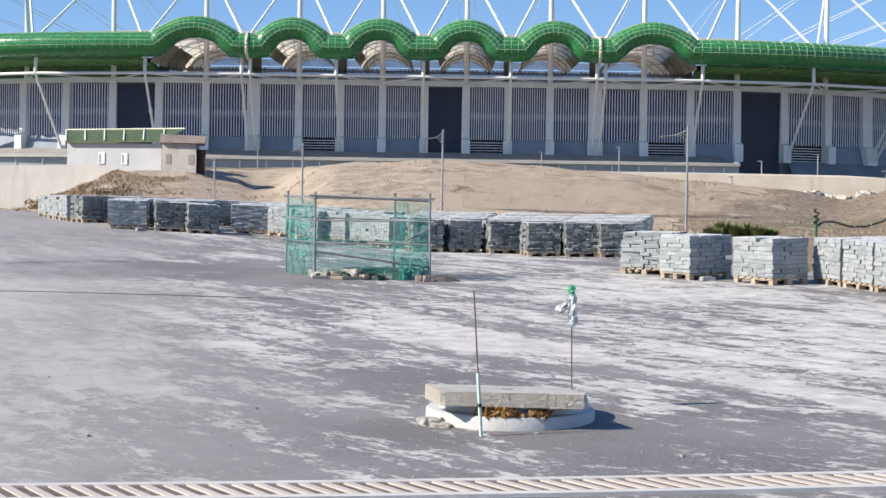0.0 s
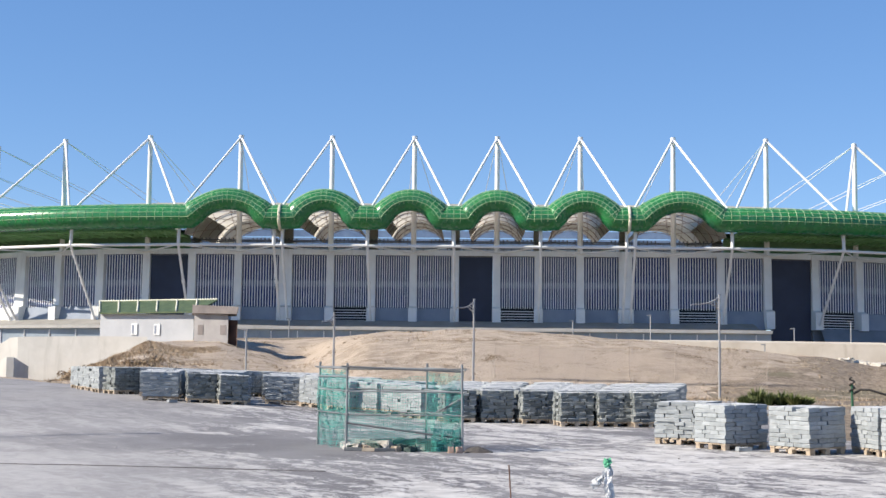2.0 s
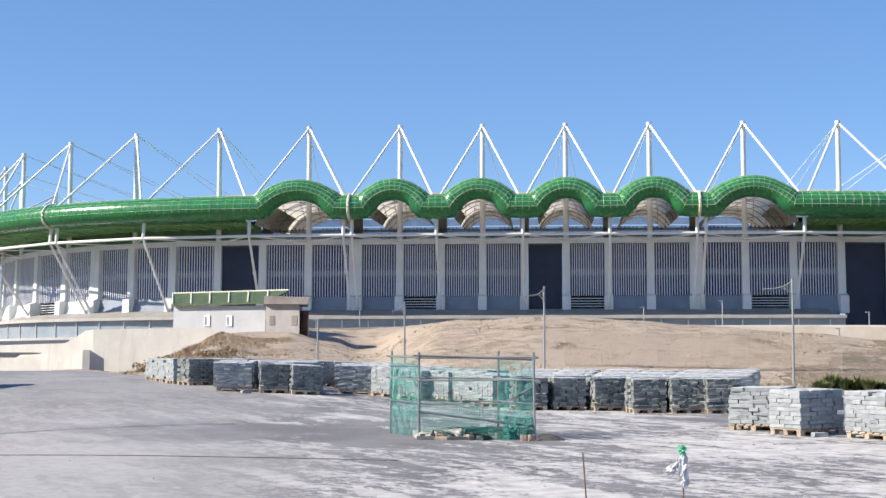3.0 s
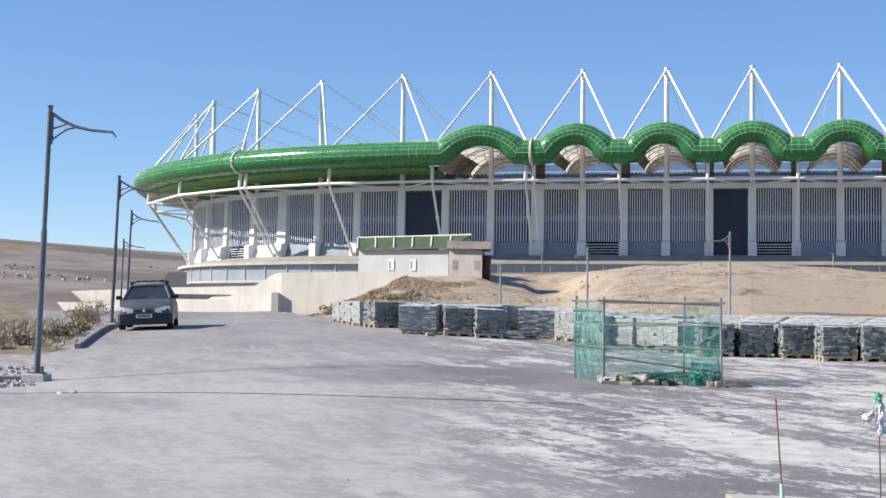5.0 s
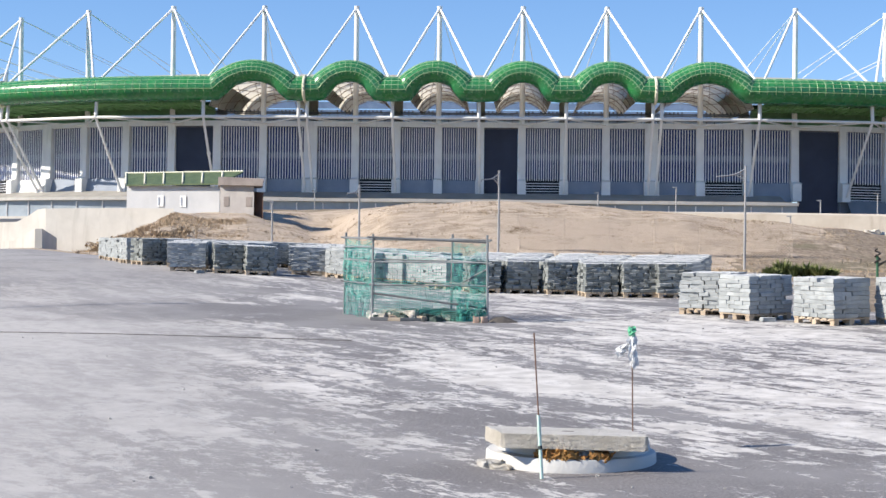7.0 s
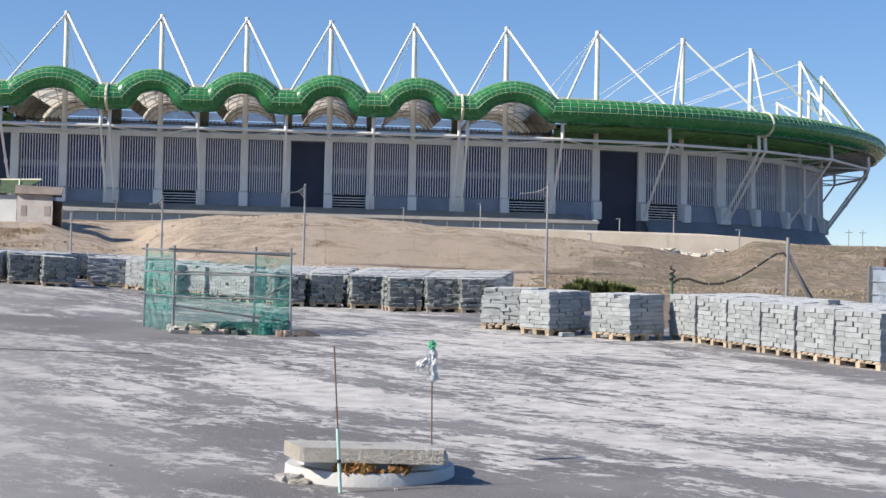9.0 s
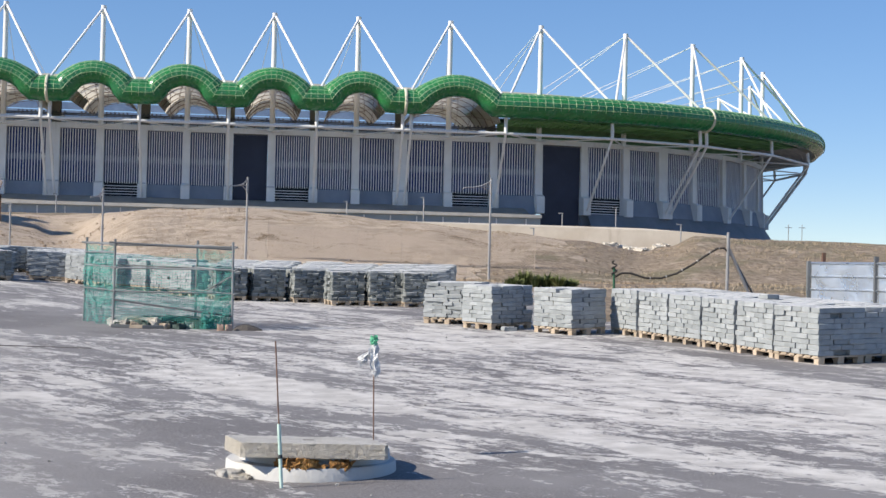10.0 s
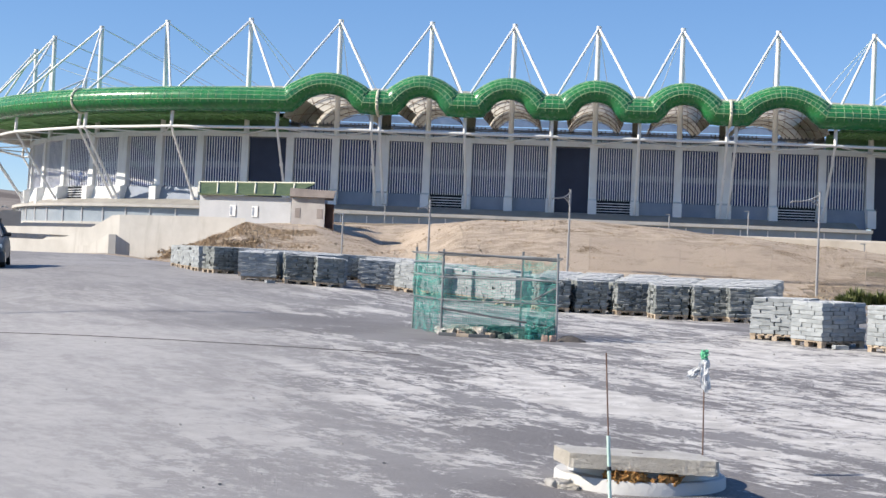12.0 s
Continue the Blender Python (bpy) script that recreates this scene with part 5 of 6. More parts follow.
def hatchback():
    paint = plain("dull_dark_grey_paint", (0.075, 0.078, 0.082), (0.125, 0.128, 0.132), 2.5, 30, (0.30, 0.48), 0.2, 0.06)
    black = plain("black_plastic", (0.012, 0.012, 0.013), (0.025, 0.025, 0.026), 4, 40, (0.5, 0.7))
    rubber = plain("tyre_rubber", (0.012, 0.012, 0.012), (0.022, 0.022, 0.022), 6, 50, (0.8, 0.95))
    glass = plain("tinted_car_glass", (0.022, 0.028, 0.033), (0.045, 0.055, 0.062), 1.0, 5, (0.06, 0.14), strength=0.02)
    lens = plain("headlamp_lens", (0.62, 0.64, 0.64), (0.76, 0.78, 0.78), 6, 30, (0.08, 0.16), 0.4)
    chrome = plain("bright_trim", (0.55, 0.55, 0.55), (0.7, 0.7, 0.7), 6, 30, (0.15, 0.25), 0.9)
    plate_m = plain("white_plate", (0.70, 0.71, 0.70), (0.80, 0.80, 0.79), 8, 40, (0.4, 0.5))
    x, y = bearing(-22.7, 49.6)
    car = thing("parked_car", "dusty dark grey hatchback parked against the kerb", "car", on_ground(x, y, 18.3))

    def section(y, lo, belt, mid, top):
        h = belt - lo
        half = [(top * 0.55, lo), (mid * 0.97, lo + 0.05), (mid, lo + h * 0.45), (mid * 0.985, lo + h * 0.72), (top, belt - 0.025), (top * 0.86, belt)]
        return [(a, y, z) for a, z in half] + [(0, y, belt + 0.025)] + [(-a, y, z) for a, z in half[::-1]] + [(0, y, lo)]
    body = loft([section(*s) for s in ((-2.06, 0.34, 0.60, 0.66, 0.58), (-1.98, 0.24, 0.70, 0.78, 0.70), (-1.70, 0.22, 0.80, 0.835, 0.76), (-1.2, 0.22, 0.88, 0.85, 0.79),
                                      (-0.80, 0.21, 0.95, 0.855, 0.80), (0.0, 0.21, 0.97, 0.86, 0.80), (1.2, 0.22, 0.97, 0.855, 0.79), (1.75, 0.24, 0.95, 0.83, 0.76), (2.02, 0.34, 0.86, 0.76, 0.68))])
    body = part("body", body, paint, car, "dull dark grey body", True)

    cabin = Geo()
    low = [(-0.74, -0.86, 0.94), (0.74, -0.86, 0.94), (0.77, 0.2, 0.96), (0.74, 1.86, 0.95), (-0.74, 1.86, 0.95), (-0.77, 0.2, 0.96)]
    top = [(-0.54, -0.10, 1.37), (0.54, -0.10, 1.37), (0.58, 0.45, 1.40), (0.54, 1.45, 1.36), (-0.54, 1.45, 1.36), (-0.58, 0.45, 1.40)]
    cabin.add(low + top, [(0, 1, 7, 6), (1, 2, 8, 7), (2, 3, 9, 8), (3, 4, 10, 9), (4, 5, 11, 10), (5, 0, 6, 11), (6, 7, 8, 9, 10, 11), (5, 4, 3, 2, 1, 0)])
    glazing = part("glazing", cabin, glass, car, "dark tinted windows")
    for a, b in ((0, 6), (1, 7), (2, 8), (3, 9), (4, 10), (5, 11)):
        part("pillar", Geo().tube([low[a], Vector(low[a]).lerp(Vector(top[b - 6]), 0.5) + Vector((low[a][0] * 0.02, 0, 0)), top[b - 6]], 0.042, 6), paint, glazing, smooth_shade=True)
    roof = loft([[(w, y, z), (w * 0.9, y, z + 0.045), (0, y, z + 0.06), (-w * 0.9, y, z + 0.045), (-w, y, z)] for y, z, w in ((-0.17, 1.345, 0.55), (0.1, 1.375, 0.60), (0.8, 1.385, 0.61), (1.4, 1.36, 0.58), (1.55, 1.33, 0.55))])
    part("roof", roof, paint, car, smooth_shade=True)
    for y in (0.15, 0.95):
        bar = part("roof_bar", Geo().tube([(-0.60, y, 1.50), (-0.3, y, 1.515), (0.3, y, 1.515), (0.60, y, 1.50)], 0.022, 6), black, car, "black roof bar")
        for sx in (-0.56, 0.56):
            part("bar_foot", Geo().box(sx, y, 1.37, 0.06, 0.08, 0.14), black, bar)
        for sx in (-0.36, -0.12, 0.14, 0.4):
            part("bar_clamp", Geo().box(sx, y, 1.50, 0.10, 0.06, 0.05), black, bar)
    part("front_bumper", loft([[(w, y, 0.17), (w, y, 0.46), (w * 0.96, y, 0.50), (-w * 0.96, y, 0.50), (-w, y, 0.46), (-w, y, 0.17)] for y, w in ((-2.12, 0.62), (-2.09, 0.76), (-1.96, 0.835), (-1.72, 0.852))]), black, car, "black bumper", True)
    for s in (-1, 1):
        lamp = loft([[(s * a, y, z0), (s * a, y, z1)] + [(s * (a - 0.02), y + 0.05, z1), (s * (a - 0.02), y + 0.05, z0)] for a, y, z0, z1 in ((0.34, -2.085, 0.54, 0.64), (0.50, -2.07, 0.52, 0.69), (0.66, -2.03, 0.51, 0.72), (0.79, -1.88, 0.53, 0.73))])
        part("headlamp", lamp, lens, car, "clear headlamp", True)
        part("grille_slot", Geo().box(s * 0.17, -2.085, 0.575, 0.22, 0.04, 0.05), black, car)
        mirror = part("mirror", Geo().box(s * 0.90, -0.62, 0.95, 0.19, 0.10, 0.13, chamfer=0.03), black, car, smooth_shade=True)
        part("mirror_arm", Geo().box(s * 0.80, -0.60, 0.96, 0.10, 0.05, 0.05), black, mirror)
        for y in (-1.28, 1.24):
            tyre = part("wheel", Geo().tube([(s * 0.66, y, 0.295), (s * 0.69, y, 0.295), (s * 0.82, y, 0.295), (s * 0.845, y, 0.295)], 0.295, 24), rubber, car, smooth_shade=True)
            part("rim", Geo().tube([(s * 0.80, y, 0.295), (s * 0.853, y, 0.295)], 0.185, 16), chrome, tyre, "grey steel rim")
    part("underbody", Geo().box(0, -0.05, 0.15, 1.45, 3.7, 0.2), black, car)
    part("emblem", loft([[(0.05, y, 0.60), (0.0, y, 0.70), (-0.05, y, 0.60), (0.0, y, 0.53)] for y in (-2.12, -2.06)]), chrome, car, "bright badge shape")
    plate = part("number_plate", Geo().box(0, -2.145, 0.375, 0.50, 0.025, 0.11), plate_m, car, "white plate")
    part("plate_bar", Geo().box(0, -2.162, 0.405, 0.40, 0.012, 0.05), black, plate)
    part("wiper", Geo().tube([(-0.5, -0.90, 0.985), (0.05, -0.80, 1.0)], 0.012, 5), black, car)
    part("dashboard", Geo().box(0, -0.55, 0.93, 1.3, 0.3, 0.04), black, car)


# ---------------------------------------------------------------- walls and buildings round the bank


def upright(name, corners, r, deep, mat, label, category="wall", kind="structure"):
    """A thick wall whose face has its corners at (bearing, slope of sight); r is its distance, or the distances of its two ends."""
    g = Geo()
    n = len(corners)
    r0, r1 = r if isinstance(r, tuple) else (r, r)
    lo, hi = min(c[0] for c in corners), max(c[0] for c in corners)
    front = [sight(b, e, r0 + (r1 - r0) * (b - lo) / (hi - lo)) for b, e in corners]
    back = [(x * (1 + deep / r0), y * (1 + deep / r0), z) for x, y, z in front]
    g.add(front + back, [tuple(range(n)), tuple(range(n, 2 * n))[::-1]] + [(i, (i + 1) % n, n + (i + 1) % n, n + i) for i in range(n)])
    return solid(name, g, mat, label, category, kind)


def terraces():
    pale = "pale cast concrete retaining wall beside the stadium steps"
    upright("retaining_wall_1", [(-17.72, 0.0), (-13.0, 0.0), (-13.0, 1.93), (-14.9, 1.92), (-17.0, 1.86), (-17.72, 1.84)], (119, 112), 0.6, PALE_WALL, pale)
    upright("stair_wall_1", [(-20.1, 0.0), (-17.72, 0.0), (-17.72, 1.84), (-18.0, 1.80), (-18.55, 1.42), (-20.1, 0.72)], (110.5, 103.5), 0.5, PALE_WALL, "pale stair wall with a sloping top")
    upright("stair_wall_2", [(-19.3, 0.0), (-18.1, 0.0), (-18.1, 1.10), (-18.85, 0.62), (-19.3, 0.60)], (98, 94), 0.4, PALE_WALL, "low pale wing wall with a sloping top")
    g = Geo()
    a, b = sight(-18.1, 1.08, 94), sight(-17.55, 0.75, 100)
    g.slab([(a[0], a[1]), (a[0] + 0.45, a[1]), (b[0] + 0.45, b[1]), (b[0], b[1])], 1.0, [a[2], a[2], b[2], b[2]])
    solid("stair_wall_3", g, PALE_WALL, "end of the wing wall running back to the steps", "wall", "structure")
    # long low wall with a slot
    long_wall = "long pale parapet wall with a dark slot"
    upright("parapet_wall_1", [(-21.9, 0.97), (-18.5, 0.97), (-18.5, 1.33), (-21.9, 1.21)], (116, 106), 0.8, PALE_WALL, long_wall)
    upright("parapet_wall_2", [(-24.9, 0.0), (-21.9, 0.0), (-21.9, 1.21), (-25.6, 1.02), (-25.0, 0.5)], (127, 116), 0.8, PALE_WALL, long_wall)
    upright("parapet_wall_3", [(-20.5, 0.78), (-18.5, 0.78), (-18.5, 0.97), (-20.2, 0.97)], (112, 106), 0.8, PALE_WALL, long_wall)
    upright("parapet_wall_4", [(-21.9, -0.2), (-18.5, -0.2), (-18.5, 0.78), (-21.9, 0.78)], (116, 106), 0.8, PALE_WALL, long_wall)
    upright("parapet_wall_5", [(-22.0, 0.5), (-20.0, 0.5), (-20.0, 1.0), (-22.0, 1.0)], 121, 0.4, BROKEN, "brown earth behind the slot in the wall")
    upright("parapet_wall_6", [(-25.5, -0.1), (-23.8, -0.1), (-23.8, 0.60), (-26.1, 0.60)], (111, 104), 0.8, PALE_WALL, "low pale wall end above the weeds")
    upright("parapet_wall_8", [(-22.5, 1.0), (-21.3, 1.0), (-21.3, 1.80), (-22.0, 1.80)], 160, 6.0, TAN_WALL, "sandy block at the podium's end")
    upright("parapet_wall_7", [(-21.6, 1.2), (-18.6, 1.2), (-18.6, 1.45), (-21.2, 1.38)], 150, 0.8, PALE_WALL, "pale wall below the podium")
    # wall along the top of the bank
    upright("retaining_wall_2", [(2.0, 0.9), (17.9, 0.7), (17.9, 1.74), (16.4, 1.86), (14.7, 1.96), (9.2, 2.03), (5.1, 2.04), (2.0, 2.04)], 118, 0.5, TAN_WALL, "long pale retaining wall along the bank's crest")
    # rubble at the wall's foot
    rnd = random.Random(5)
    for k in range(16):
        b = 13.4 + 2.2 * rnd.random()
        x, y = bearing(b, 112 + 3 * rnd.random())
        me = rough_block(0.7 + rnd.random() * 0.6, 0.5, 0.35, 2, 0.08, 80 + k)
        me.materials.append(BROKEN)
        ob = new("rubble_piece", me)
        ob.matrix_basis = at_ground(x, y, 60 * k, -0.05)
        tagged(ob, "pale rubble piece at the foot of the retaining wall", "rubble", "rubble below the wall")


def service_building():
    white = plain("whitewashed_wall", (0.43, 0.437, 0.45), (0.50, 0.507, 0.52), 0.7, 9, (0.8, 0.95))
    grey = plain("bare_grey_render", (0.30, 0.28, 0.27), (0.39, 0.365, 0.35), 0.8, 12, (0.85, 0.95))
    roof_g = plain("grass_green_roof_sheet", (0.045, 0.075, 0.025), (0.105, 0.135, 0.055), 1.6, 7, (0.45, 0.65))
    slab_m = plain("grey_brown_roof_slab", (0.17, 0.145, 0.135), (0.26, 0.225, 0.21), 0.8, 12, (0.8, 0.95))
    rust_side = plain("rust_brown_sheet", (0.05, 0.026, 0.018), (0.10, 0.05, 0.035), 2, 14, (0.7, 0.9))
    r = 130.0
    hut = thing("service_building", "low whitewashed building with a sloping green sheet roof", "building")

    def face(name, corners, deep, mat, label="", rr=r, parent=hut):
        g = Geo()
        n = len(corners)
        front = [sight(b, e, rr - 1.6 * (b + 13.0)) for b, e in corners]
        back = [(x * (rr + deep) / rr, y * (rr + deep) / rr, z) for x, y, z in front]
        g.add(front + back, [tuple(range(n)), tuple(range(n, 2 * n))[::-1]] + [(i, (i + 1) % n, n + (i + 1) % n, n + i) for i in range(n)])
        return part(name, g, mat, parent, label)
    wall = face("wall", [(-14.76, 1.2), (-11.28, 1.2), (-11.28, 2.80), (-14.76, 2.78)], 5.0, white, "whitewashed wall")
    for b in (-13.50, -12.66):
        w = face("window", [(b - 0.11, 2.0), (b + 0.11, 2.0), (b + 0.11, 2.42), (b - 0.11, 2.42)], 0.3, WHITE_STEEL, "small white window", r - 0.22, wall)
        # narrow blue-grey strip paints the shade along the window's left jamb
        face("pane", [(b - 0.09, 2.05), (b - 0.03, 2.05), (b - 0.03, 2.36), (b - 0.09, 2.36)], 0.2, SILL_BLUE, "", r - 0.26, wall)
    g = Geo()
    z0, z1 = 1.6 + r * math.tan(radians(2.80)), 1.6 + (r + 3.5) * math.tan(radians(3.24))
    p0, p1 = bearing(-14.80, r + 2.4), bearing(-11.22, r - 3.4)
    q0, q1 = bearing(-14.80, r + 6.4), bearing(-10.4, r - 0.4)
    g.add([(*p0, z0), (*p1, z0), (*q1, z1), (*q0, z1), (*p0, z0 + 0.12), (*p1, z0 + 0.12), (*q1, z1 + 0.12), (*q0, z1 + 0.12)], [(3, 2, 1, 0), (4, 5, 6, 7), (0, 1, 5, 4), (1, 2, 6, 5), (2, 3, 7, 6), (3, 0, 4, 7)])
    roof = part("roof", g, roof_g, hut, "sloping green sheet roof")
    for k in range(6):
        u = k / 5
        a = Vector((*p0, z0 + 0.16)).lerp(Vector((*p1, z0 + 0.16)), u)
        b = Vector((*q0, z1 + 0.16)).lerp(Vector((*q1, z1 + 0.16)), u * 0.83)
        part("roof_rib", Geo().tube([a, b], 0.09, 5), SEAM, roof, "pale roof rib")
    part("ridge", Geo().tube([(*q0, z1 + 0.15), (*q1, z1 + 0.15)], 0.09, 6), SEAM, roof, "pale ridge cap")
    box = thing("pump_house", "bare grey rendered box with a dark flat slab roof", "building")
    w = face("wall", [(-11.26, 1.2), (-9.98, 1.2), (-9.98, 2.84), (-11.26, 2.84)], 3.5, grey, "bare grey render", r - 3, box)
    face("side_sheet", [(-9.97, 1.2), (-9.62, 1.2), (-9.62, 2.62), (-9.97, 2.62)], 2.6, rust_side, "rust-brown sheet", r - 2.4, box)
    face("roof_slab", [(-11.34, 2.86), (-9.66, 2.86), (-9.60, 3.14), (-11.34, 3.18)], 4.5, slab_m, "dark slab roof", r - 3.6, box)
    face("hatch", [(-10.28, 2.05), (-10.06, 2.05), (-10.06, 2.42), (-10.28, 2.42)], 0.1, slab_m, "", r - 3.06, w)
    face("hatch", [(-11.12, 2.05), (-10.92, 2.05), (-10.92, 2.42), (-11.12, 2.42)], 0.1, slab_m, "", r - 3.06, w)


def fences():
    wire = thing("chain_link_fence", "rusting chain-link fence on thin posts before the bank", "fence")
    thin = plain("rusty_wire", (0.36, 0.29, 0.23), (0.48, 0.40, 0.33), 2, 20)
    r = 83.0
    marks = [0.3 + 1.72 * i for i in range(7)]
    tops = []
    for b in marks:
        x, y = bearing(b, r)
        z = ground_height(x, y)
        part("post", Geo().tube([(x, y, z - 0.2), (x, y, z + 2.0)], 0.016, 6), thin, wire, smooth_shade=True)
        tops.append((x, y, z))
    for (ax, ay, az), (bx, by, bz) in zip(tops, tops[1:]):
        g = Geo()
        a, b = Vector((ax, ay, az)), Vector((bx, by, bz))
        n = 15
        for i in range(-n, n):
            for sgn in (1, -1):
                u0, u1 = i / n * 1.0, i / n + 0.75
                lo, hi = max(u0, 0.0), min(u1, 1.0)
                if hi - lo < 0.04:
                    continue
                p, q = a.lerp(b, lo), a.lerp(b, hi)
                k0, k1 = (lo - u0) / 0.75 * 1.85, (hi - u0) / 0.75 * 1.85
                if sgn < 0:
                    k0, k1 = 1.85 - k0, 1.85 - k1
                g.tube([p + Vector((0, 0, k0)), q + Vector((0, 0, k1))], 0.0115, 3)
        part("mesh_panel", g, thin, wire)
    # slim posts along the wall and podium
    for b, r, low, top in ((6.27, 121, 1.9, 2.97), (11.64, 121, 1.9, 2.48), (13.70, 121, 1.9, 2.74), (16.18, 112, 1.1, 2.13), (3.3, 121, 2.0, 2.75), (-7.65, 150, 1.7, 2.7), (-9.27, 82, 0.3, 2.28), (10.55, 112, 0.9, 1.88)):
        p = thing("slim_post", "thin galvanised post on the bank", "post")
        lo, hi = sight(b, low, r), sight(b, top, r)
        lo = (hi[0], hi[1], min(lo[2], ground_height(hi[0], hi[1])))
        part("pole", Geo().tube([lo, hi], 0.055, 6), FAR_LAMP, p)
        part("head", Geo().box(hi[0] - 0.12, hi[1], hi[2] - 0.04, 0.36, 0.14, 0.08), FAR_LAMP, p)
    # leaning cable pole
    b, r = 17.98, 41.0
    x, y = bearing(b, r)
    z = ground_height(x, y)
    top = 1.6 + r * math.tan(radians(1.86))
    pole = thing("cable_pole", "grey pole with a raking prop carrying a black cable", "pole")
    part("pole", Geo().tube([(x, y, z - 0.2), (x + 0.02, y, top)], 0.045, 8), FAR_LAMP, pole, smooth_shade=True)
    bx, by = bearing(18.95, r + 0.4)
    part("prop", Geo().tube([(bx, by, ground_height(bx, by) - 0.1), (x + 0.03, y, z + (top - z) * 0.76)], 0.045, 8), FAR_LAMP, pole, smooth_shade=True)
    bx, by = bearing(19.1, r + 1.0)
    part("prop", Geo().tube([(bx, by, ground_height(bx, by) - 0.1), (x + 0.03, y, z + (top - z) * 0.74)], 0.03, 8), DARK_STEEL, pole, smooth_shade=True)
    stake = thing("green_stake", "dark green stake wrapped with black cable", "stake")
    sx, sy = bearing(13.72, 41)
    sz = ground_height(sx, sy)
    part("stake", Geo().tube([(sx, sy, sz - 0.1), (sx - 0.01, sy, 1.6 + 41 * math.tan(radians(0.42)))], 0.035, 7), plain("dark_green_paint", (0.02, 0.09, 0.045), (0.04, 0.14, 0.07)), stake, smooth_shade=True)
    black = plain("black_cable", (0.018, 0.015, 0.014), (0.04, 0.034, 0.03), 5, 30, (0.6, 0.8))
    part("wrap", Geo().tube([(sx + 0.07 * math.cos(i), sy + 0.07 * math.sin(i), sz + 0.9 + 0.025 * i - 0.35) for i in range(18)], 0.022, 5), black, stake)
    pts = []
    for bb, e in ((13.72, 0.05), (14.0, 0.22), (14.35, 0.22), (14.9, 0.05), (15.5, 0.06), (16.1, 0.26), (16.7, 0.62), (17.2, 0.98), (17.6, 1.24), (17.85, 1.26), (17.98, 1.14)):
        pts.append(sight(bb, e, 41.0))
    part("cable", Geo().tube(pts, 0.034, 6), black, pole, "sagging black cable", True)
    for k in range(len(pts) - 4):
        a, b = Vector(pts[k + 3]), Vector(pts[k + 4])
        part("cable_tie", Geo().tube([a.lerp(b, 0.30), a.lerp(b, 0.36)], 0.042, 6), FAR_LAMP, pole, "pale tie round the cable")
    # tin hoarding
    hoard = thing("tin_hoarding", "ribbed sheet-metal hoarding on posts beside the yard", "hoarding")
    r = 33.0
    a, b = Vector(sight(21.1, 0.80, r)), Vector(sight(29.0, 0.80, r - 3.5))
    low = min(ground_height(a.x, a.y), ground_height(b.x, b.y)) - 0.05
    h = a.z - low
    ribs = []
    for k in range(6):
        z = a.z - h * k / 5
        ribs += [(z, 0.0), (z - 0.03, 0.045), (z - 0.06, 0.0)]
    n = (b - a).cross(Vector((0, 0, 1))).normalized()
    for k in range(3):
        p, q = a.lerp(b, k / 3 + 0.002), a.lerp(b, (k + 1) / 3)
        g = Geo()
        g.sheet(lambda u, v: Vector((p.x + (q.x - p.x) * u, p.y + (q.y - p.y) * u, 0)) + n * (ribs[round(v * (len(ribs) - 1))][1] + 0.012 * noise.noise((u * 4 + k, v * 5, 4))) + Vector((0, 0, ribs[round(v * (len(ribs) - 1))][0])), 12, len(ribs) - 1)
        part("sheet", g, TIN, hoard, "ribbed silver sheet")
    for k in range(4):
        p = a.lerp(b, k / 3)
        part("post", Geo().box(p.x - 0.03, p.y + 0.06, low, 0.08, 0.08, h + (0.12 if k else 0.02)), GALV if not k else DARK_STEEL, hoard)
    p = a.lerp(b, 0.09)
    part("post", Geo().box(p.x, p.y + 0.30, low, 0.07, 0.07, h + 0.20), RUST, hoard)
    # far power masts
    for bb in (20.18, 20.68):
        t = thing("power_pole", "distant timber power pole on the skyline", "pole")
        lo, hi = sight(bb, 0.9, 230), sight(bb, 2.2, 230)
        lo = (lo[0], lo[1], ground_height(lo[0], lo[1]) - 0.3)
        part("pole", Geo().tube([lo, hi], 0.06, 5), FAR_LAMP, t)
        part("crossarm", Geo().box(hi[0], hi[1], hi[2] - 0.5, 1.1, 0.08, 0.08), FAR_LAMP, t)


def kerbs():
    d = Vector((-0.325, 0.946))
    stone = Geo().box(0, 0, -0.10, 0.99, 0.16, 0.24, chamfer=0.015).mesh("kerb_stone", plain("dirty_kerb", (0.20, 0.18, 0.165), (0.32, 0.295, 0.27), 1.5, 25, (0.85, 0.95), vary=0.15))
    k1 = thing("kerb", "worn grey concrete kerb along the road", "kerb", kind="structure")
    for i in range(34):
        p = Vector((-17.75, 37.6)) + d * (i * 1.0)
        ob = part("kerb_stone", stone, None, k1)
        ob.matrix_basis = on_ground(p.x, p.y, math.degrees(math.atan2(d.y, d.x)) + 0.8 * noise.noise((i * 1.7, 0, 0)))
    k2 = thing("kerb", "short run of grey kerb beside the lamp footing", "kerb", kind="structure")
    x, y = bearing(-26.83, 31.9)
    for i in range(5):
        ob = part("kerb_stone", stone, None, k2)
        ob.matrix_basis = at_ground(x - 0.75 - 0.90 * i, y - 0.1 - 0.42 * i, 25)


# ---------------------------------------------------------------- plants


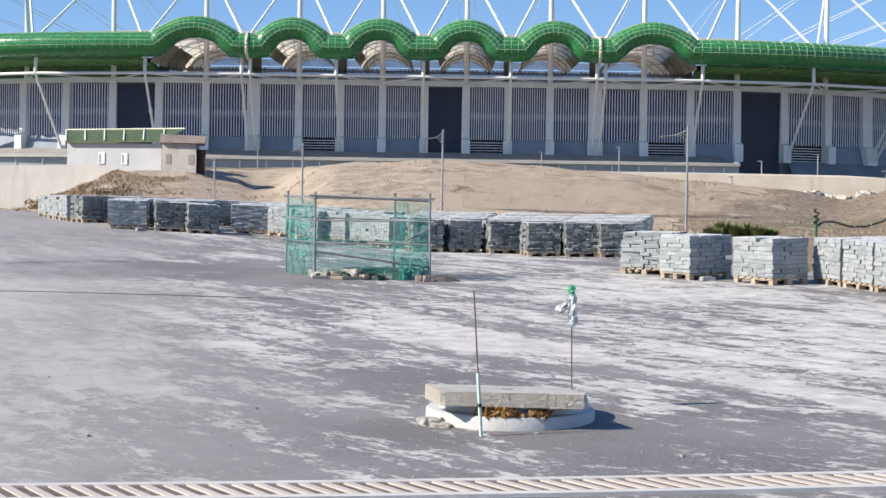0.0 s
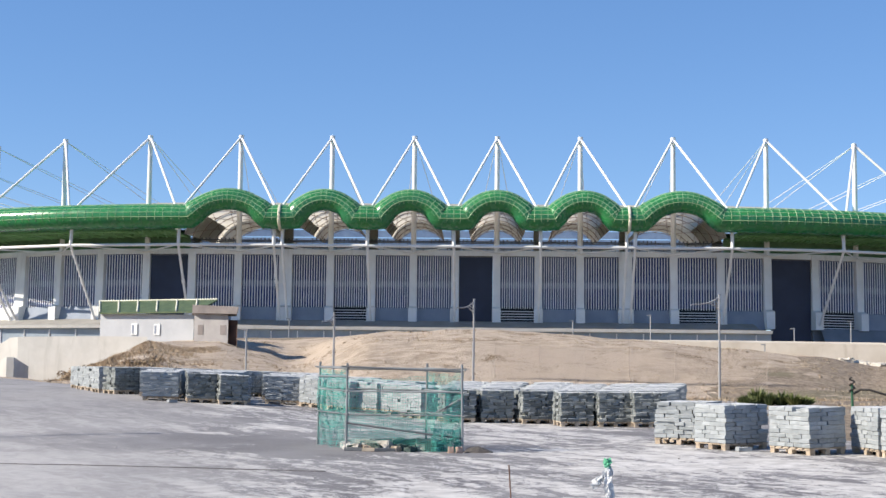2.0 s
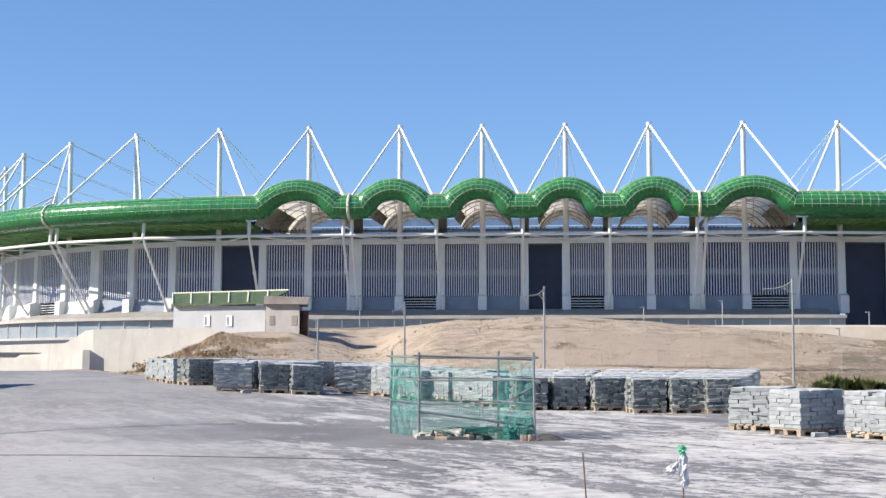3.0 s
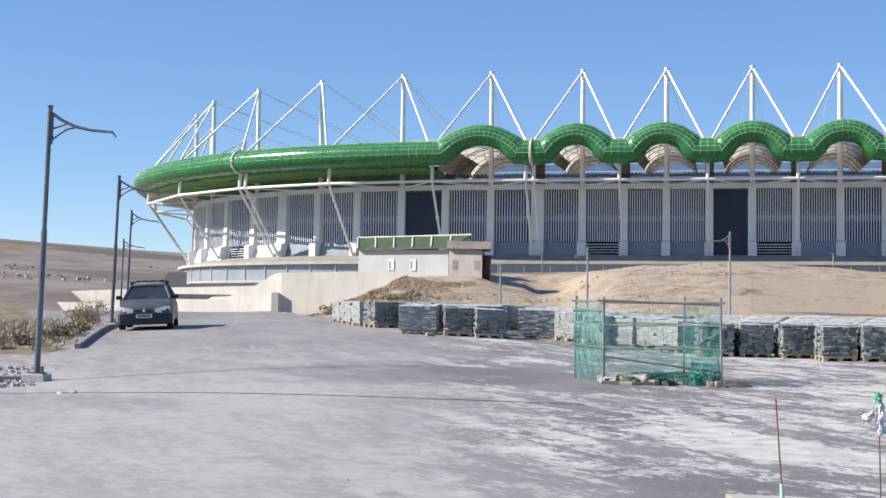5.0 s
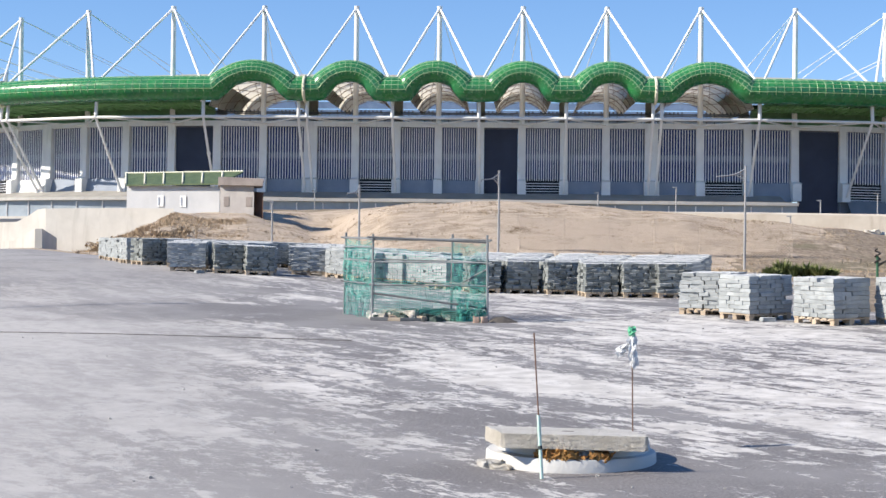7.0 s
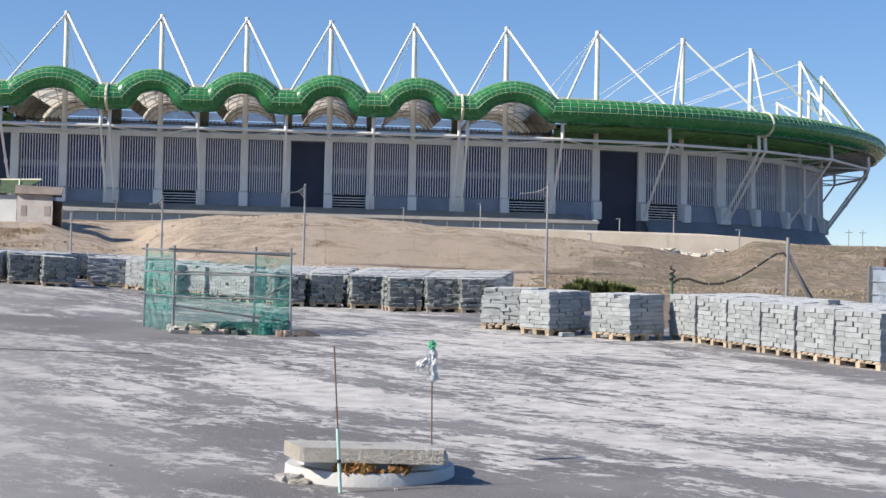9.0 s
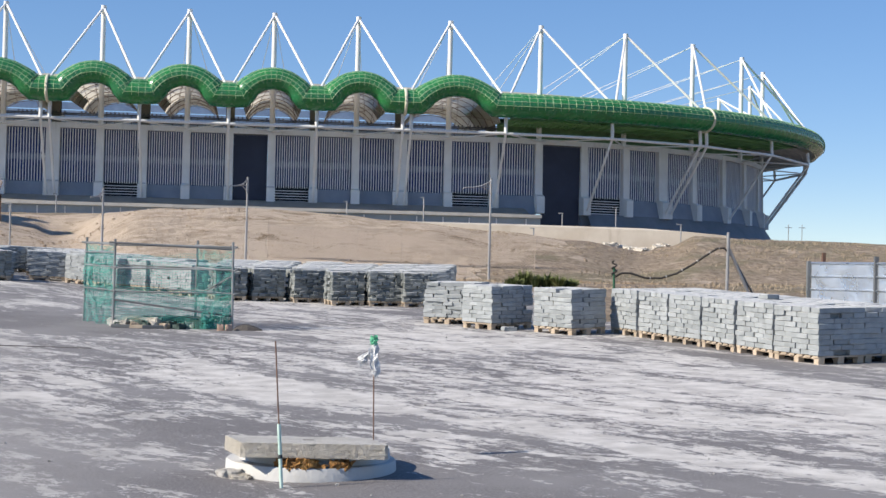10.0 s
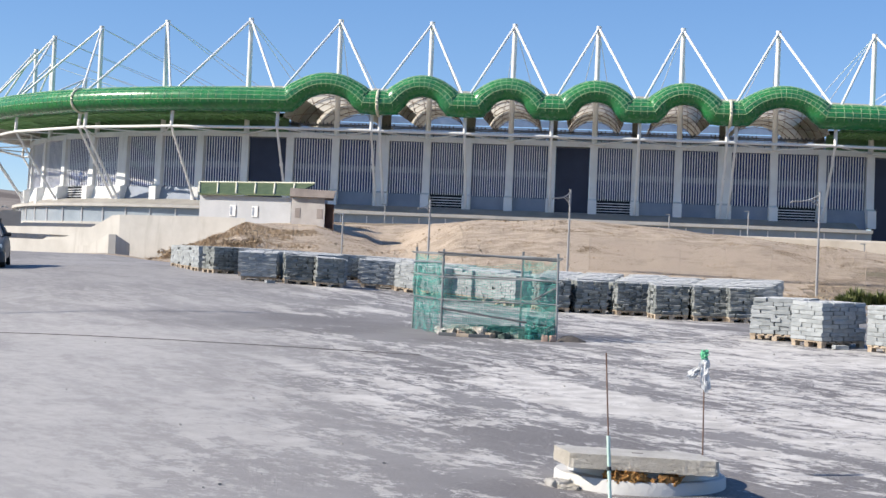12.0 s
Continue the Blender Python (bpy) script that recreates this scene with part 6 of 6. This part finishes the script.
def blades(g, x, y, z, n, h, spread, rnd):
    for _ in range(n):
        q, r = rnd.uniform(0, 2 * math.pi), spread * math.sqrt(rnd.random())
        bx, by = x + r * math.cos(q), y + r * math.sin(q)
        hh, lean = h * rnd.uniform(0.5, 1.1), rnd.uniform(0.05, 0.5) * h
        w = 0.012 + 0.02 * h
        dx, dy = lean * math.cos(q), lean * math.sin(q)
        sx, sy = -math.sin(q + 0.7) * w, math.cos(q + 0.7) * w
        g.add([(bx - sx, by - sy, z), (bx + sx, by + sy, z), (bx + dx * 0.5 + sx * 0.7, by + dy * 0.5 + sy * 0.7, z + hh * 0.6), (bx + dx, by + dy, z + hh), (bx + dx * 0.5 - sx * 0.7, by + dy * 0.5 - sy * 0.7, z + hh * 0.6)], [(0, 1, 2, 4), (4, 2, 3)])


def leafy(name, a, b):
    n = Nodes(name)
    return n.finish(n.mix(n.island(), a, b), 0.85, 0, None, spec=0.15)


def plants():
    straw = leafy("dry_straw", (0.27, 0.21, 0.145), (0.47, 0.39, 0.285))
    brush = leafy("brown_brush", (0.25, 0.18, 0.115), (0.50, 0.385, 0.26))
    green = leafy("dusty_green_leaf", (0.05, 0.085, 0.025), (0.16, 0.20, 0.07))
    rnd = random.Random(12)

    def spread(name, mat, label, count, b0, b1, r0, r1, h, per, patch=0.0, scale=0.12):
        g = Geo()
        for _ in range(count):
            b, r = rnd.uniform(b0, b1), math.sqrt(rnd.uniform(r0 * r0, r1 * r1))
            x, y = bearing(b, r)
            if noise.noise((x * scale, y * scale, 9)) < patch:
                continue
            blades(g, x, y, ground_height(x, y) - 0.02, per, h * rnd.uniform(0.5, 1.3), h * 0.8, rnd)
        solid(name, g, mat, label, "grass", "stuff")
    spread("dry_grass", straw, "parched straw-coloured grass on the slope", 5200, 8.0, 26, 44, 112, 0.13, 6, -0.15)
    spread("dry_grass", brush, "brown brush along the bank's foot", 5200, -16.6, -10.2, 72, 112, 0.20, 8, -0.10, 0.2)
    spread("dry_grass", brush, "tall brown brush against the pale retaining wall", 1100, -16.6, -12.6, 86, 100, 0.30, 8, -0.4, 0.2)
    spread("dry_grass", brush, "thin brown weeds on the soil bank", 2600, -10.5, 8.0, 74, 112, 0.12, 5, 0.05, 0.25)
    spread("dry_grass", brush, "brown brush below the slope", 900, 5.0, 22, 62, 76, 0.24, 7, -0.1, 0.25)
    spread("dry_grass", straw, "dry weeds behind the kerb", 420, -29.5, -24.9, 41, 62, 0.18, 8, -0.3, 0.3)
    spread("dry_grass", brush, "brown weeds behind the kerb", 160, -30, -25.1, 41, 60, 0.16, 7, 0.0, 0.4)

    def shrub(b, r, w, h, mats, n, label, leaf=0.05):
        x, y = bearing(b, r)
        s = thing("shrub", label, "shrub", at_ground(x, y, rnd.uniform(0, 360)))
        g = Geo()
        tips = []
        for k in range(14):
            q, out = rnd.uniform(0, 2 * math.pi), rnd.uniform(0.15, 1.0)
            p = Vector((0, 0, -0.05))
            end = Vector((w * out * math.cos(q), w * out * math.sin(q), h * rnd.uniform(0.55, 1.0) * (1.1 - 0.5 * out)))
            mid = p.lerp(end, 0.5) + Vector((0, 0, 0.12 * h))
            g.tube([p, mid, end], 0.014, 4, 0.005)
            tips += [(mid, end)]
        part("stem", g, brush, s)
        g = Geo()
        for _ in range(n):
            a, b2 = rnd.choice(tips)
            c = a.lerp(b2, rnd.uniform(0.1, 1.08)) + Vector((rnd.gauss(0, 1), rnd.gauss(0, 1), rnd.gauss(0, 0.7))) * (0.11 * w)
            u = Vector((rnd.gauss(0, 1), rnd.gauss(0, 1), rnd.gauss(0, 1))).normalized() * leaf
            v = u.cross(Vector((rnd.gauss(0, 1), rnd.gauss(0, 1), rnd.gauss(0, 1)))).normalized() * leaf * 0.45
            g.add([c - u, c + v, c + u, c - v], [(0, 1, 2, 3)])
        part("foliage", g, mats, s)
    deep = leafy("yellow_green_blade", (0.05, 0.08, 0.02), (0.27, 0.28, 0.12))
    for b, r, w, h in ((9.85, 46, 0.24, 0.42), (10.25, 46.4, 0.26, 0.66), (10.7, 46.3, 0.2, 0.5), (11.15, 46.5, 0.26, 0.56), (11.65, 46.2, 0.26, 0.46), (12.0, 46.4, 0.24, 0.34)):
        x, y = bearing(b, r)
        s = thing("shrub", "yellow-green spiky tuft behind the block pallets", "shrub", at_ground(x, y))
        g = Geo()
        for _ in range(190):
            q, out = rnd.uniform(0, 2 * math.pi), rnd.random() ** 0.7
            p = Vector((w * 0.5 * out * math.cos(q), w * 0.5 * out * math.sin(q), -0.03))
            tip = Vector((w * (0.4 + 1.5 * out) * math.cos(q), w * (0.4 + 1.5 * out) * math.sin(q), h * rnd.uniform(0.45, 1.0) * (1 - 0.35 * out)))
            mid = p.lerp(tip, 0.55) + Vector((0, 0, 0.10 * h))
            side = Vector((-math.sin(q + 0.6), math.cos(q + 0.6), 0)) * 0.016
            g.add([p - side, p + side, mid + side * 1.2, tip, mid - side * 1.2], [(0, 1, 2, 4), (4, 2, 3)])
        part("foliage", g, deep, s)
    for b, r, w, h in ((-25.6, 46, 0.6, 0.45), (-26.3, 45, 0.6, 0.4), (-25.0, 50, 0.7, 0.7), (-25.3, 54, 0.7, 0.8), (-27.4, 43, 0.6, 0.4), (-24.8, 57, 0.8, 1.0), (-28.3, 42, 0.6, 0.4)):
        shrub(b, r, w, h, straw, 520, "dry straw-yellow weed clump behind the kerb")
    for b, r, w, h in ((-26.0, 46, 0.5, 0.35), (-25.3, 47, 0.4, 0.35)):
        shrub(b, r, w, h, green, 300, "low dusty green weed behind the kerb")
    for b, r, w, h in ((-15.7, 86, 0.9, 0.8), (-15.2, 88, 0.9, 0.7), (-14.4, 88, 0.9, 0.6), (-13.4, 91, 0.9, 0.55), (-12.6, 94, 0.9, 0.5)):
        shrub(b, r, w, h, brush, 420, "brown dry bush on the bank", leaf=0.09)
    # a bare sapling
    x, y = bearing(-12.15, 80)
    s = thing("sapling", "bare grey sapling before the mound", "tree", at_ground(x, y))
    g = Geo()
    g.tube([(0, 0, -0.1), (0.03, 0, 0.7), (0, 0, 1.3), (0.04, 0, 1.9)], 0.035, 6, 0.015)
    part("trunk", g, brush, s, smooth_shade=True)
    g = Geo()
    for k in range(26):
        q, z0 = k * 2.4, 0.8 + 0.04 * k
        e = Vector((0.55 * math.cos(q), 0.55 * math.sin(q), z0 + 0.45 + 0.1 * math.sin(k)))
        g.tube([(0.02, 0, z0), e * 0.6 + Vector((0, 0, z0 * 0.4 + 0.1)), e], 0.012, 4, 0.005)
    part("twig", g, brush, s)


def litter():
    """Pebbles, crumbs and a thin dark bar for a lamp's shadow on the asphalt."""
    rnd = random.Random(77)
    pebble = rough_block(1, 0.8, 0.6, 1, 0.16, 3)
    stone = plain("pale_pebble", (0.36, 0.34, 0.31), (0.62, 0.60, 0.56), 8, 60, (0.85, 0.95), vary=0.35)
    pebble.materials.append(stone)
    bm = bmesh.new()
    bm.from_mesh(pebble)
    base_v, base_f = [v.co.copy() for v in bm.verts], [[v.index for v in f.verts] for f in bm.faces]
    bm.free()
    g = Geo()
    for k in range(420):
        y = 8 + 30 * rnd.random() ** 1.6
        x = rnd.uniform(-0.36, 0.36) * y
        if k < 40:
            x, y = 0.55 + rnd.gauss(0, 0.75), 11.3 + rnd.gauss(0, 0.6)
        s = 0.004 + 0.016 * rnd.random() ** 6
        m = Matrix.Translation((x, y, ground_height(x, y) - s * 0.1)) @ Matrix.Rotation(rnd.uniform(0, 6), 4, "Z") @ Matrix.Scale(s * 1.4, 4)
        g.add([m @ v for v in base_v], base_f)
    solid("gravel", g, stone, "scattered pale pebbles and crumbs on the asphalt", "gravel", "stuff")
    g = Geo()
    for k in range(260):
        b, r = rnd.uniform(-29.5, -26.95), rnd.uniform(30.5, 36)
        x, y = bearing(b, r)
        s = 0.03 + 0.06 * rnd.random()
        m = Matrix.Translation((x, y, ground_height(x, y))) @ Matrix.Rotation(rnd.uniform(0, 6), 4, "Z") @ Matrix.Scale(s * 1.3, 4)
        g.add([m @ v for v in base_v], base_f)
    solid("gravel", g, stone, "pale gravel behind the lamp footing", "gravel", "stuff")
    g = Geo()
    for k in range(700):
        b, r = rnd.uniform(-31, -20), rnd.uniform(500, 600)
        x, y = bearing(b, r)
        if noise.noise((x * 0.012, y * 0.02, 3)) < 0.05:
            continue
        s = 0.25 + 0.75 * rnd.random() ** 4
        m = Matrix.Translation((x, y, ground_height(x, y) - s * 0.05)) @ Matrix.Rotation(rnd.uniform(0, 6), 4, "Z") @ Matrix.Scale(s * 1.4, 4)
        g.add([m @ v for v in base_v], base_f)
    solid("hill_rocks", g, stone, "pale rocks scattered along the far hillside", "rocks", "stuff")
    clod = plain("soil_clod", (0.22, 0.165, 0.115), (0.42, 0.335, 0.25), 2, 20, (0.9, 0.98))
    g = Geo()
    for k in range(2600):
        b, r = rnd.uniform(-15, 15), rnd.uniform(76, 112)
        x, y = bearing(b, r)
        if noise.noise((x * 0.22, y * 0.22, 31)) < 0.18:
            continue
        s = 0.025 + 0.12 * rnd.random() ** 6
        m = Matrix.Translation((x, y, ground_height(x, y) - s * 0.2)) @ Matrix.Rotation(rnd.uniform(0, 6), 4, "Z") @ Matrix.Scale(s * 1.3, 4)
        g.add([m @ v for v in base_v], base_f)
    solid("clods", g, clod, "scattered soil clods and stones on the bank", "soil", "stuff")
    # thin dark bar laid where the near street lamp's shadow line runs
    pts = []
    for i in range(60):
        x = -14.0 + 11.6 * i / 59
        y = 25.4 - 3.1 * (i / 59) ** 0.8 + 0.05 * noise.noise((i * 0.3, 0, 0))
        pts.append((x, y, ground_height(x, y) + 0.012))
    solid("cord", Geo().tube(pts, 0.006, 5), plain("lamp_shadow_dark", (0.05, 0.04, 0.04), (0.09, 0.08, 0.075)), "thin dark bar drawn for a street lamp's shadow across the road", "cord")
    for k, (b, r, s) in enumerate(((-26.0, 27.3, 0.08), (-25.7, 27.5, 0.06), (-25.5, 27.2, 0.09))):
        me = rough_block(s * 1.3, s, s * 0.6, 2, 0.02, 140 + k)
        me.materials.append(stone)
        ob = new("stone", me)
        ob.matrix_basis = at_ground(*bearing(b, r), 50 * k, -0.01)
        tagged(ob, "pale loose stone on the asphalt", "stone")


hatchback()
terraces()
service_building()
fences()
kerbs()
plants()
litter()
stacks()
